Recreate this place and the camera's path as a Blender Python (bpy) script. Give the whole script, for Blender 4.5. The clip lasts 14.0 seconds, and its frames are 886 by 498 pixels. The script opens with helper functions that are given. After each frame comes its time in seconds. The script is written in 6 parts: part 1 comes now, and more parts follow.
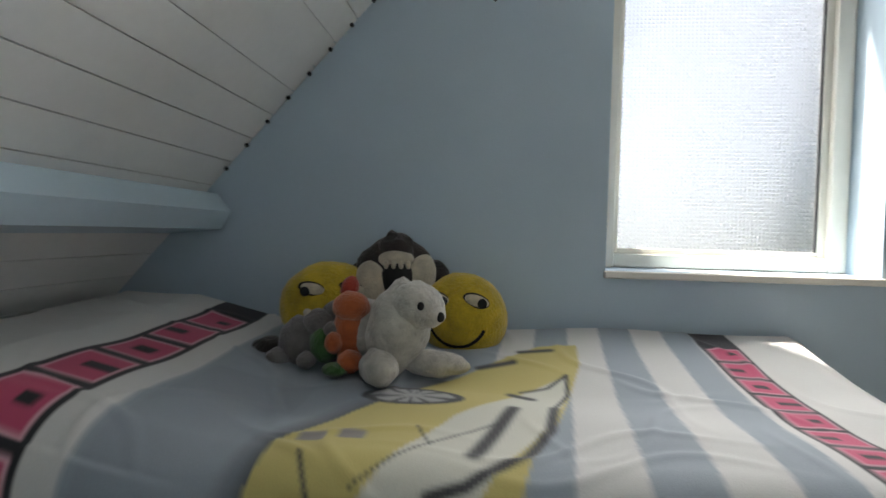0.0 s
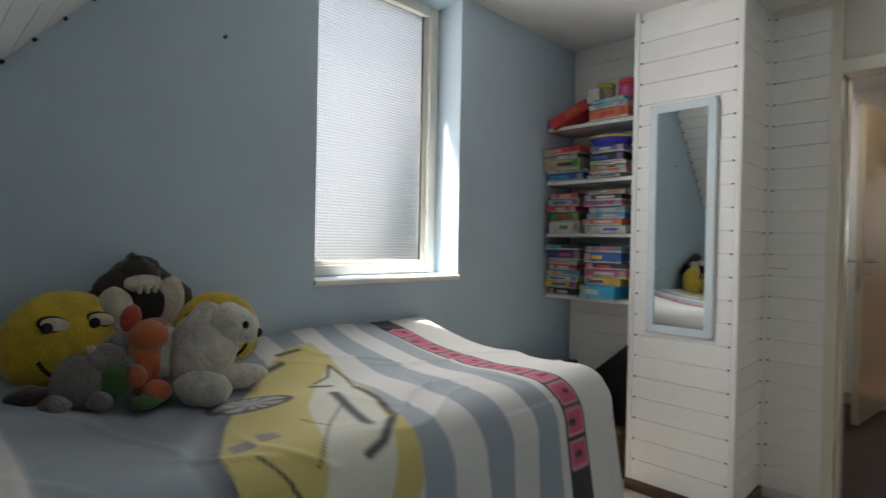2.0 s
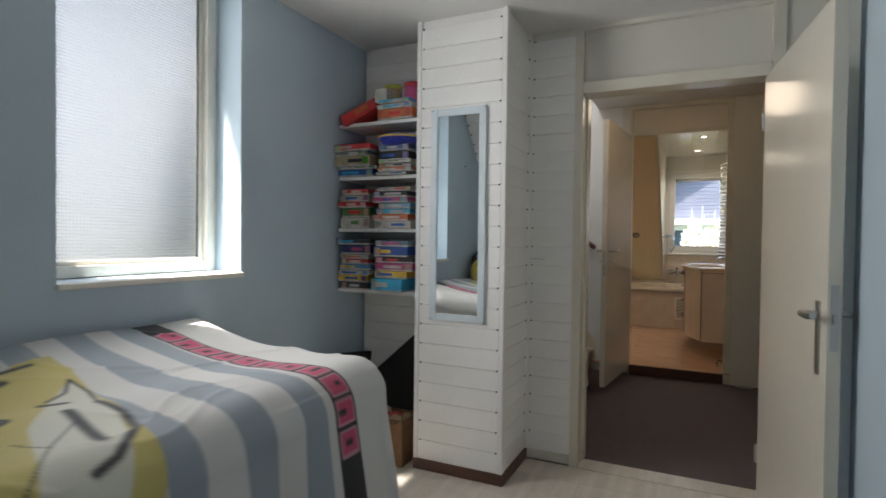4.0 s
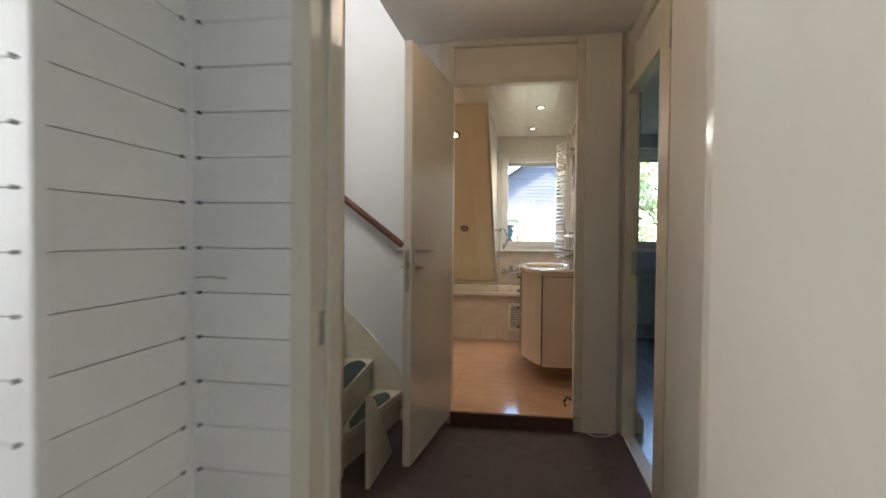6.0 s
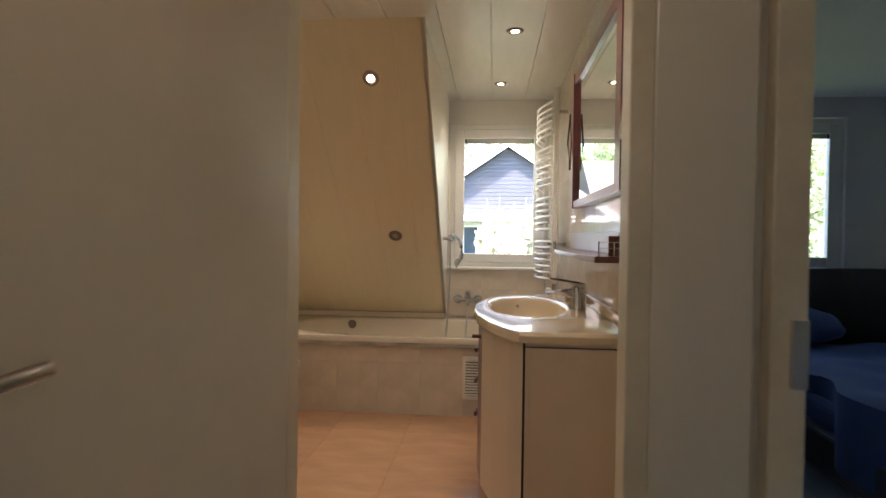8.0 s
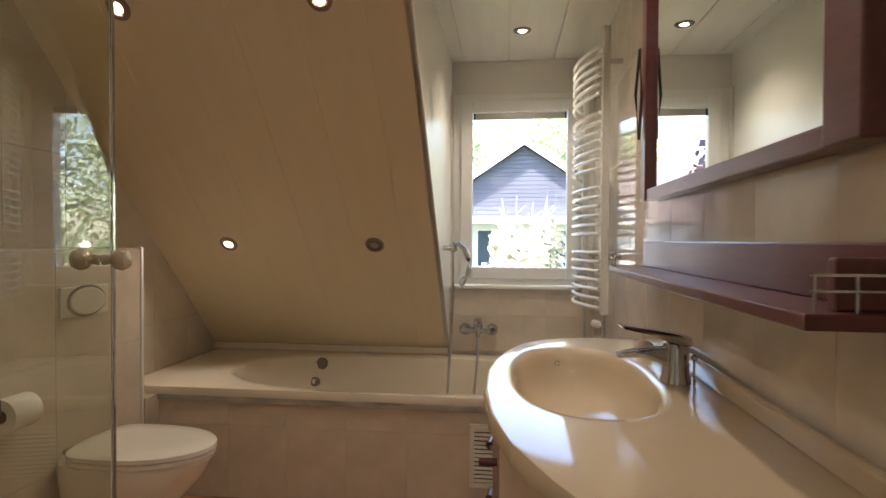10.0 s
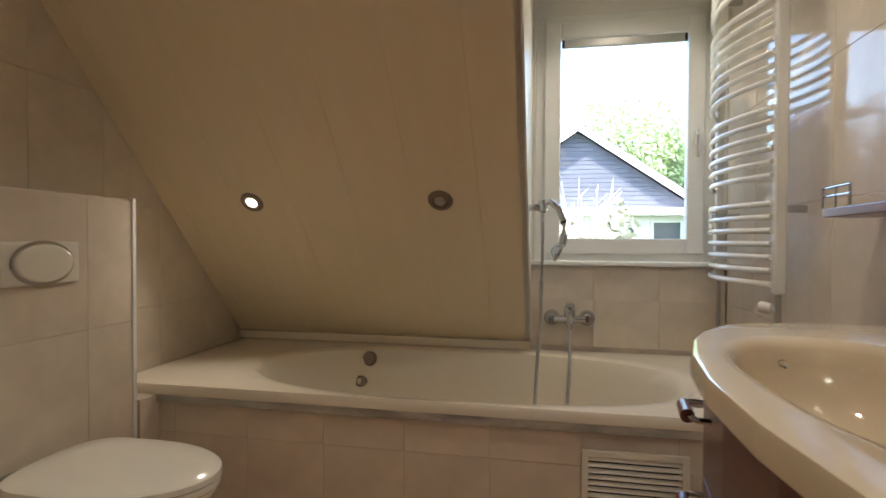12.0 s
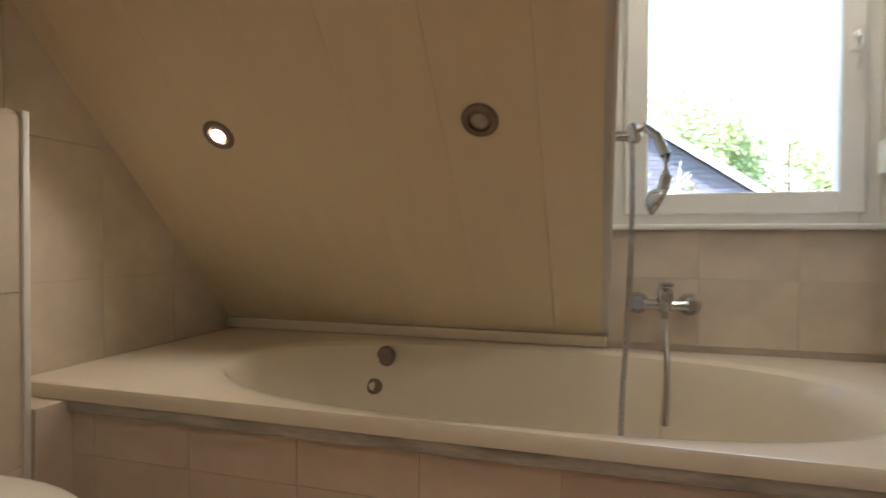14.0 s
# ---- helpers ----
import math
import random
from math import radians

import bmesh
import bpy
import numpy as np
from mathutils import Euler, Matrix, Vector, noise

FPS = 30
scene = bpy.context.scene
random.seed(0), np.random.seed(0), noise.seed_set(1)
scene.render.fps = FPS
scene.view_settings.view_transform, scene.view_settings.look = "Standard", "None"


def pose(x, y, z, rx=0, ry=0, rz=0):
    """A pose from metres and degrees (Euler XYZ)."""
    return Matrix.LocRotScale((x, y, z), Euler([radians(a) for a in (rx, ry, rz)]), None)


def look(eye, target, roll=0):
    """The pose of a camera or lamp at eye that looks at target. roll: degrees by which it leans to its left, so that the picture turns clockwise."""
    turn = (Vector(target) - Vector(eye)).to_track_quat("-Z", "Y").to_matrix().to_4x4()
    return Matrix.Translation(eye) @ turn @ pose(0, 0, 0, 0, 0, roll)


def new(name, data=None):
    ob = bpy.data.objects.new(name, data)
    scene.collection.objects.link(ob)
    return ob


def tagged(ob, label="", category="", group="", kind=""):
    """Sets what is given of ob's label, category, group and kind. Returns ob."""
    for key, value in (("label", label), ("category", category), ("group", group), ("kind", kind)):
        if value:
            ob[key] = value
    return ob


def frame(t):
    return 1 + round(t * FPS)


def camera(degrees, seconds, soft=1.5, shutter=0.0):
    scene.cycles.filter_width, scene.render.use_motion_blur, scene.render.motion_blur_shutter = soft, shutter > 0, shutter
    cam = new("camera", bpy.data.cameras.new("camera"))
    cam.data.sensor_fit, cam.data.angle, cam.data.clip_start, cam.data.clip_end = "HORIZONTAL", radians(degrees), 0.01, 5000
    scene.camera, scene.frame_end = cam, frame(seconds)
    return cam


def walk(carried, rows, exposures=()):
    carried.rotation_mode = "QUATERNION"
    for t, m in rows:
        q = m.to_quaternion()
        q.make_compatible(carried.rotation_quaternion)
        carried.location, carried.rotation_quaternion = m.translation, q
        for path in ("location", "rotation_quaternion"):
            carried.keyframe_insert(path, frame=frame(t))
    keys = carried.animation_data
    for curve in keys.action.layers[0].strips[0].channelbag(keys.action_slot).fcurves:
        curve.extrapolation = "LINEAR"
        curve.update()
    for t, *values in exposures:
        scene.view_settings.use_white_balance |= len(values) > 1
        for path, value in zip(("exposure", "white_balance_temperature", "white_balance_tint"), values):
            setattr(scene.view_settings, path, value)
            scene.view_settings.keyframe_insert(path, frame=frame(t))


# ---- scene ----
cam = camera(78.7, 14.0, shutter=0.4)
PATH = [
    (0, (-0.087, -0.182, 1.127), (-0.253, 1.81, 1.066), 1.4),
    (0.5, (-0.341, -0.085, 1.137), (-0.006, 1.886, 1.102), 1.4),
    (1, (-0.542, -0.11, 1.158), (0.234, 1.733, 1.135), 1.2),
    (1.5, (-0.665, -0.192, 1.171), (0.494, 1.437, 1.151), 1.0),
    (2, (-0.801, -0.28, 1.173), (0.622, 1.125, 1.15), 1.1),
    (2.5, (-0.861, -0.361, 1.185), (0.715, 0.871, 1.154), 1.0),
    (2.7, (-0.878, -0.418, 1.193), (0.732, 0.768, 1.155), 0.8),
    (4.8, (-0.345, -0.375, 1.158), (1.56, 0.182, 1.116), 0.9),
    (5, (-0.155, -0.36, 1.145), (1.787, 0.115, 1.096), 0.9),
    (5.5, (0.369, -0.353, 1.16), (2.335, 0.006, 1.11), 0.7),
    (6, (0.979, -0.312, 1.179), (2.955, -0.006, 1.131), 0.5),
    (6.5, (1.521, -0.33, 1.162), (3.505, -0.089, 1.113), 0.5),
    (7, (2.114, -0.316, 1.171), (4.102, -0.105, 1.126), 0.6),
    (7.2, (2.335, -0.316, 1.19), (4.325, -0.115, 1.142), 0.8),
    (9.3, (4.022, -0.304, 1.295), (6.016, -0.147, 1.26), 0.2),
    (9.5, (4.1, -0.31, 1.295), (6.092, -0.14, 1.262), 0.2),
    (10, (4.272, -0.289, 1.289), (6.258, -0.056, 1.258), 0.3),
    (10.5, (4.366, -0.279, 1.282), (6.341, 0.031, 1.254), 0.3),
    (11, (4.478, -0.229, 1.245), (6.443, 0.141, 1.219), 0.3),
    (11.5, (4.669, -0.133, 1.168), (6.63, 0.261, 1.146), 0.4),
    (12, (4.946, -0.033, 1.124), (6.908, 0.354, 1.084), 0.3),
    (12.5, (5.142, 0.007, 1.071), (7.112, 0.352, 1.042), 0.2),
    (13, (5.298, 0.03, 1.04), (7.272, 0.348, 1.011), 0.2),
    (13.5, (5.447, 0.069, 1.012), (7.42, 0.396, 0.991), 0.2),
    (14, (5.606, 0.083, 0.964), (7.528, 0.635, 0.93), 0.3),
]
EXPOSURES = [(0, 3.02, 6500, 10), (1.0, 2.92, 6550, 10), (2.7, 2.8, 6600, 11), (5.0, 2.92, 6350, 10), (5.5, 3.15, 6350, 10), (6.5, 3.45, 6400, 10), (7.0, 3.38, 6450, 10),
             (9.5, 3.12, 7000, 20), (10.0, 3.04, 6600, 14), (10.5, 3.02, 6450, 11), (12.0, 3.06, 6250, 9), (13.2, 3.1, 6100, 8), (14, 3.1, 6350, 11)]
walk(cam, [(t, look(eye, target, roll)) for t, eye, target, roll in PATH], exposures=EXPOSURES)

# ---------------------------------------------------------------- world and light
world = bpy.data.worlds.new("sky")
world.use_nodes = True
scene.world = world
_n = world.node_tree.nodes
_sky = _n.new("ShaderNodeTexSky")
_sky.sky_type, _sky.sun_disc = "NISHITA", False
_sky.sun_elevation, _sky.sun_rotation = radians(62), radians(-50)
_bg = _n["Background"]
_bg.inputs["Strength"].default_value = 0.15
world.node_tree.links.new(_sky.outputs[0], _bg.inputs["Color"])

sun = new("sun", bpy.data.lights.new("sun", "SUN"))
sun.data.energy, sun.data.angle, sun.data.color = 3.0, radians(3.0), (1.0, 0.95, 0.87)
sun.matrix_world = look((-7.7, 6.4, 18.8), (0, 0, 0))


def window_lamp(place, aim, width, height, watts):
    """Daylight scattered in at a window's opening."""
    ob = new("window_daylight", bpy.data.lights.new("window_daylight", "AREA"))
    ob.data.shape, ob.data.size, ob.data.size_y = "RECTANGLE", width, height
    ob.data.energy, ob.data.color = watts, (1.0, 0.985, 0.965)
    ob.matrix_world = look(place, aim)


window_lamp((0.58, 1.80, 1.72), (0.94, 0.08, 1.28), 1.0, 1.5, 6.6)
# added lamp under the opaque roof pane, stands for daylight from upstairs
window_lamp((2.85, 0.78, 3.38), (2.8501, 0.78, 0.0), 0.62, 0.48, 2.0)


def spot_lamp(place, aim, watts, angle=100, colour=(1.0, 0.89, 0.75), radius=0.025):
    ob = new("spot_lamp", bpy.data.lights.new("spot_lamp", "SPOT"))
    ob.data.energy, ob.data.color, ob.data.shadow_soft_size = watts, colour, radius
    ob.data.spot_size, ob.data.spot_blend = radians(angle), 0.8
    ob.matrix_world = look(place, aim)
    return ob


# ---------------------------------------------------------------- materials
def material(name, colour, rough=0.6, metal=0.0, vary=0.08, scale=6.0, fine=60.0, bump=0.15, depth=0.002, coat=0.0,
             stretch=(1, 1, 1), spec=0.5, per_object=0.0, second=None, sheen=0.0):
    """A surface with broad and fine variation in colour and relief, at real size."""
    m = bpy.data.materials.new(name)
    m.use_nodes = True
    nt = m.node_tree
    p = nt.nodes["Principled BSDF"]
    link = nt.links.new
    co = nt.nodes.new("ShaderNodeTexCoord")
    mp = nt.nodes.new("ShaderNodeMapping")
    mp.inputs["Scale"].default_value = stretch
    link(co.outputs["Object"], mp.inputs["Vector"])
    broad, small = nt.nodes.new("ShaderNodeTexNoise"), nt.nodes.new("ShaderNodeTexNoise")
    broad.inputs["Scale"].default_value, broad.inputs["Detail"].default_value = scale, 5
    small.inputs["Scale"].default_value, small.inputs["Detail"].default_value = fine, 4
    for t in (broad, small):
        link(mp.outputs[0], t.inputs["Vector"])
    ramp = nt.nodes.new("ShaderNodeValToRGB")
    lo = [max(0.0, c * (1 - vary)) for c in colour] if second is None else second
    hi = [min(1.0, c * (1 + vary)) for c in colour]
    ramp.color_ramp.elements[0].color, ramp.color_ramp.elements[1].color = (*lo, 1), (*hi, 1)
    ramp.color_ramp.elements[0].position, ramp.color_ramp.elements[1].position = 0.3, 0.7
    link(broad.outputs["Fac"], ramp.inputs["Fac"])
    mix = nt.nodes.new("ShaderNodeMix")
    mix.data_type, mix.blend_type = "RGBA", "MULTIPLY"
    mix.inputs["Factor"].default_value = vary
    link(ramp.outputs[0], mix.inputs["A"])
    link(small.outputs["Fac"], mix.inputs["B"])
    out = mix.outputs["Result"]
    if per_object:
        info = nt.nodes.new("ShaderNodeObjectInfo")
        hsv = nt.nodes.new("ShaderNodeHueSaturation")
        rng = nt.nodes.new("ShaderNodeMapRange")
        rng.inputs["To Min"].default_value, rng.inputs["To Max"].default_value = 1 - per_object, 1 + per_object
        link(info.outputs["Random"], rng.inputs["Value"])
        link(rng.outputs[0], hsv.inputs["Value"])
        link(out, hsv.inputs["Color"])
        out = hsv.outputs[0]
    link(out, p.inputs["Base Color"])
    p.inputs["Roughness"].default_value, p.inputs["Metallic"].default_value = rough, metal
    p.inputs["Coat Weight"].default_value, p.inputs["Coat Roughness"].default_value = coat, 0.08
    p.inputs["Specular IOR Level"].default_value, p.inputs["Sheen Weight"].default_value = spec, sheen
    rr = nt.nodes.new("ShaderNodeMapRange")
    rr.inputs["To Min"].default_value, rr.inputs["To Max"].default_value = max(0.02, rough * 0.8), min(1, rough * 1.2)
    link(small.outputs["Fac"], rr.inputs["Value"])
    link(rr.outputs[0], p.inputs["Roughness"])
    if bump:
        b = nt.nodes.new("ShaderNodeBump")
        b.inputs["Strength"].default_value, b.inputs["Distance"].default_value = bump, depth
        link(small.outputs["Fac"], b.inputs["Height"])
        link(b.outputs[0], p.inputs["Normal"])
    return m


def plain(name, colour, rough=0.5, metal=0.0, emit=0.0, transmission=0.0, ior=1.45, alpha=1.0):
    m = bpy.data.materials.new(name)
    m.use_nodes = True
    p = m.node_tree.nodes["Principled BSDF"]
    p.inputs["Base Color"].default_value = (*colour, 1)
    p.inputs["Roughness"].default_value, p.inputs["Metallic"].default_value = rough, metal
    p.inputs["Transmission Weight"].default_value, p.inputs["IOR"].default_value = transmission, ior
    p.inputs["Alpha"].default_value = alpha
    if emit:
        p.inputs["Emission Color"].default_value, p.inputs["Emission Strength"].default_value = (*colour, 1), emit
    return m


def clear_glass(name, tint=(1, 1, 1), gloss=1.0):
    """Thin clear glass: see-through with a mirror reflection that grows at grazing angles."""
    m = bpy.data.materials.new(name)
    m.use_nodes = True
    nt = m.node_tree
    nt.nodes.remove(nt.nodes["Principled BSDF"])
    a, g, mix = (nt.nodes.new("ShaderNodeBsdf" + k) for k in ("Transparent", "Glossy", "Diffuse"))
    nt.nodes.remove(mix)
    mix = nt.nodes.new("ShaderNodeMixShader")
    fr = nt.nodes.new("ShaderNodeFresnel")
    fr.inputs["IOR"].default_value = 1.5
    mul = nt.nodes.new("ShaderNodeMath")
    mul.operation = "MULTIPLY"
    mul.inputs[1].default_value = gloss
    a.inputs["Color"].default_value = (*tint, 1)
    g.inputs["Roughness"].default_value = 0.01
    nt.links.new(fr.outputs[0], mul.inputs[0])
    nt.links.new(mul.outputs[0], mix.inputs[0])
    nt.links.new(a.outputs[0], mix.inputs[1])
    nt.links.new(g.outputs[0], mix.inputs[2])
    nt.links.new(mix.outputs[0], nt.nodes["Material Output"].inputs["Surface"])
    return m


def obscured_glass(name):
    """Patterned glass: small pressed squares that blur what lies behind."""
    m = bpy.data.materials.new(name)
    m.use_nodes = True
    nt = m.node_tree
    p = nt.nodes["Principled BSDF"]
    p.inputs["Base Color"].default_value = (0.072, 0.0735, 0.076, 1)
    p.inputs["Transmission Weight"].default_value, p.inputs["Roughness"].default_value, p.inputs["IOR"].default_value = 1.0, 0.42, 1.3
    co = nt.nodes.new("ShaderNodeTexCoord")
    waves = []
    for axis, size in (("X", 26.0), ("Z", 26.0)):
        w = nt.nodes.new("ShaderNodeTexWave")
        w.bands_direction = axis
        w.inputs["Scale"].default_value, w.inputs["Distortion"].default_value = size, 0.6
        w.inputs["Detail"].default_value, w.inputs["Detail Scale"].default_value = 1, 3
        nt.links.new(co.outputs["Object"], w.inputs["Vector"])
        waves.append(w)
    add = nt.nodes.new("ShaderNodeMath")
    add.operation = "MAXIMUM"
    nt.links.new(waves[0].outputs["Fac"], add.inputs[0])
    nt.links.new(waves[1].outputs["Fac"], add.inputs[1])
    b = nt.nodes.new("ShaderNodeBump")
    b.inputs["Strength"].default_value, b.inputs["Distance"].default_value = 0.9, 0.004
    nt.links.new(add.outputs[0], b.inputs["Height"])
    nt.links.new(b.outputs[0], p.inputs["Normal"])
    return m


BLUE = material("blue_wall_paint", (0.48, 0.58, 0.655), 0.75, vary=0.06, scale=1.6, fine=170, bump=0.25, depth=0.0015)
BLUE_GLOSS = material("pale_blue_gloss_paint", (0.56, 0.69, 0.77), 0.4, vary=0.05, scale=3, fine=60, bump=0.1)
MIRROR_FRAME = material("faded_pale_blue_frame_paint", (0.66, 0.74, 0.78), 0.45, vary=0.06, scale=6, fine=60, bump=0.15)
WHITE_BOARD = material("white_painted_boards", (0.85, 0.84, 0.82), 0.42, vary=0.05, scale=2.5, fine=40, bump=0.15, stretch=(1, 1, 1), per_object=0.02)
WHITE_WALL = material("white_wall_paint", (0.80, 0.80, 0.80), 0.8, vary=0.04, scale=1.5, fine=150, bump=0.3, depth=0.0015)
CEILING = material("white_ceiling_paint", (0.80, 0.79, 0.77), 0.8, vary=0.04, scale=1.5, fine=120, bump=0.2)
CREAM = material("cream_gloss_paint", (0.74, 0.70, 0.60), 0.14, vary=0.04, scale=2.0, fine=30, bump=0.12, depth=0.001)
CREAM_WORN = material("worn_cream_paint", (0.72, 0.66, 0.52), 0.35, vary=0.10, scale=5.0, fine=45, bump=0.25, depth=0.0015)
CREAM_WALL = material("cream_wall_paint", (0.74, 0.71, 0.64), 0.7, vary=0.04, scale=1.6, fine=140, bump=0.25)
PVC = material("white_window_frame", (0.82, 0.81, 0.77), 0.3, vary=0.03, scale=3, fine=40, bump=0.05)
OLD_WHITE = material("aged_white_window_paint", (0.78, 0.75, 0.67), 0.4, vary=0.06, scale=4, fine=50, bump=0.2)
CARPET = material("dark_brown_carpet", (0.085, 0.048, 0.045), 0.95, vary=0.25, scale=14, fine=420, bump=0.8, depth=0.004, sheen=0.2)
LAMINATE = material("pale_floor_boards", (0.66, 0.60, 0.52), 0.4, vary=0.12, scale=3, fine=30, stretch=(1, 6, 1), bump=0.1, per_object=0.05)
GREY_LAMINATE = material("grey_blue_laminate", (0.36, 0.41, 0.48), 0.22, vary=0.15, scale=2.5, fine=30, stretch=(1, 7, 1), bump=0.1, per_object=0.08)
MAHOGANY = material("mahogany_stain", (0.135, 0.034, 0.034), 0.3, vary=0.18, scale=7, fine=60, stretch=(1, 8, 8), bump=0.12, coat=0.2)
DARK_WOOD = material("dark_brown_wood", (0.10, 0.045, 0.03), 0.45, vary=0.2, scale=8, fine=80, stretch=(1, 8, 8), bump=0.15)
RAIL_WOOD = material("red_brown_varnished_wood", (0.16, 0.055, 0.035), 0.3, vary=0.2, scale=8, fine=80, stretch=(8, 1, 8), bump=0.1, coat=0.3)
BRONZE = material("dull_bronze_steel", (0.26, 0.21, 0.18), 0.3, 1.0, vary=0.1, scale=20, fine=90, bump=0.05)
CHROME = material("chrome", (0.56, 0.57, 0.59), 0.06, 1.0, vary=0.03, scale=9, fine=60, bump=0.03)
STEEL = material("brushed_steel", (0.55, 0.54, 0.52), 0.32, 1.0, vary=0.06, scale=9, fine=120, bump=0.08)
MIRROR = plain("mirror_silver", (0.86, 0.89, 0.88), 0.005, 1.0)
GLASS = clear_glass("clear_glass", gloss=0.45)
SHOWER_GLASS = plain("shower_glass", (0.80, 0.83, 0.72), 0.0, transmission=1.0, ior=1.5)
OBSCURED = obscured_glass("patterned_obscured_glass")
MILK = material("milky_transom_glass", (0.78, 0.70, 0.55), 0.12, vary=0.05, scale=3, fine=20, bump=0.1)
TILE = material("beige_marbled_tile", (0.70, 0.61, 0.495), 0.07, vary=0.09, scale=5, fine=18, bump=0.025, depth=0.001, per_object=0.015, stretch=(1, 1, 0.5))
GROUT = material("beige_grout", (0.66, 0.57, 0.48), 0.8, vary=0.1, scale=8, fine=200, bump=0.3)
FLOOR_TILE = material("peach_floor_tile", (0.60, 0.35, 0.21), 0.09, vary=0.10, scale=4, fine=25, bump=0.05, per_object=0.03, stretch=(3, 1, 1))
SLOPE_PANEL = material("cream_ceiling_panel", (0.82, 0.70, 0.49), 0.30, vary=0.02, scale=3, fine=50, stretch=(1, 6, 1), bump=0.08)
BATH_CEILING = material("white_ceiling_panel", (0.80, 0.76, 0.68), 0.3, vary=0.04, scale=3, fine=50, stretch=(1, 6, 1), bump=0.06)
ENAMEL = material("cream_enamel", (0.78, 0.70, 0.57), 0.10, vary=0.02, scale=3, fine=20, bump=0.0)
BASIN = material("cream_polished_basin", (0.66, 0.53, 0.37), 0.07, vary=0.02, scale=3, fine=20, bump=0.0, coat=0.5)
ENAMEL_WHITE = material("white_glazed_ceramic", (0.82, 0.78, 0.70), 0.10, vary=0.02, scale=3, fine=20, bump=0.0)
VANITY = material("cream_vanity_front", (0.72, 0.59, 0.47), 0.3, vary=0.04, scale=4, fine=60, bump=0.05)
GREEN_CARPET = material("dark_green_stair_carpet", (0.016, 0.045, 0.040), 0.95, vary=0.3, scale=20, fine=500, bump=0.8, depth=0.004, sheen=0.2)
PLASTIC = material("off_white_plastic", (0.78, 0.74, 0.64), 0.3, vary=0.03, scale=9, fine=60, bump=0.02)
BLACK = material("black_plastic", (0.012, 0.012, 0.013), 0.4, vary=0.2, scale=9, fine=90, bump=0.05)
RADIATOR = material("white_radiator_enamel", (0.84, 0.82, 0.77), 0.2, vary=0.02, scale=5, fine=40, bump=0.0)


# ---------------------------------------------------------------- mesh helpers
def finish(name, bm, mat, smooth=False):
    bmesh.ops.recalc_face_normals(bm, faces=bm.faces)
    me = bpy.data.meshes.new(name)
    bm.to_mesh(me)
    bm.free()
    for m in mat if isinstance(mat, (list, tuple)) else [mat]:
        me.materials.append(m)
    if smooth:
        me.polygons.foreach_set("use_smooth", [True] * len(me.polygons))
        me.set_sharp_from_angle(angle=radians(42))
    return me


BATH_ORIGIN = Vector((-0.083, -0.324, 0.0))
ORIGIN = Vector((0, 0, 0))  # the point that the room in hand is laid out from


def part(name, bm, mat, parent=None, label="", smooth=False):
    ob = new(name, finish(name, bm, mat, smooth))
    if parent is not None:
        ob.parent = parent
    else:
        ob.location = ORIGIN
    return tagged(ob, label) if label else ob


def thing(name, place, label, category, group="", kind=""):
    ob = new(name)
    ob.empty_display_size = 0.05
    ob.matrix_world = Matrix.Translation(ORIGIN) @ (place if isinstance(place, Matrix) else pose(*place))
    return tagged(ob, label, category, group, kind)


def box(x0, x1, y0, y1, z0, z1, bevel=0.0, seg=2, into=None):
    bm = bmesh.new() if into is None else into
    m = Matrix.Translation(((x0 + x1) / 2, (y0 + y1) / 2, (z0 + z1) / 2)) @ Matrix.Diagonal((abs(x1 - x0), abs(y1 - y0), abs(z1 - z0), 1))
    r = bmesh.ops.create_cube(bm, size=1, matrix=m)
    if bevel:
        edges = list({e for v in r["verts"] for e in v.link_edges})
        bmesh.ops.bevel(bm, geom=edges, offset=bevel, segments=seg, profile=0.5, affect="EDGES")
    return bm


def rod(a, b, r, seg=12, r2=None, into=None):
    bm = bmesh.new() if into is None else into
    a, b = Vector(a), Vector(b)
    d = b - a
    m = Matrix.Translation((a + b) / 2) @ d.to_track_quat("Z", "Y").to_matrix().to_4x4()
    bmesh.ops.create_cone(bm, cap_ends=True, segments=seg, radius1=r, radius2=r if r2 is None else r2, depth=d.length, matrix=m)
    return bm


def tube(points, r, seg=8, into=None, closed=False):
    """A round tube along points."""
    bm = bmesh.new() if into is None else into
    pts = [Vector(p) for p in points]
    rings = []
    n = len(pts)
    for i, p in enumerate(pts):
        d = (pts[min(i + 1, n - 1)] - pts[max(i - 1, 0)]).normalized()
        q = d.to_track_quat("Z", "Y")
        rr = r(i / (n - 1)) if callable(r) else r
        rings.append([bm.verts.new(p + q @ Vector((rr * math.cos(2 * math.pi * k / seg), rr * math.sin(2 * math.pi * k / seg), 0))) for k in range(seg)])
    for u, v in zip(rings, rings[1:]):
        for k in range(seg):
            bm.faces.new((u[k], u[(k + 1) % seg], v[(k + 1) % seg], v[k]))
    bm.faces.new(rings[0][::-1])
    bm.faces.new(rings[-1])
    return bm


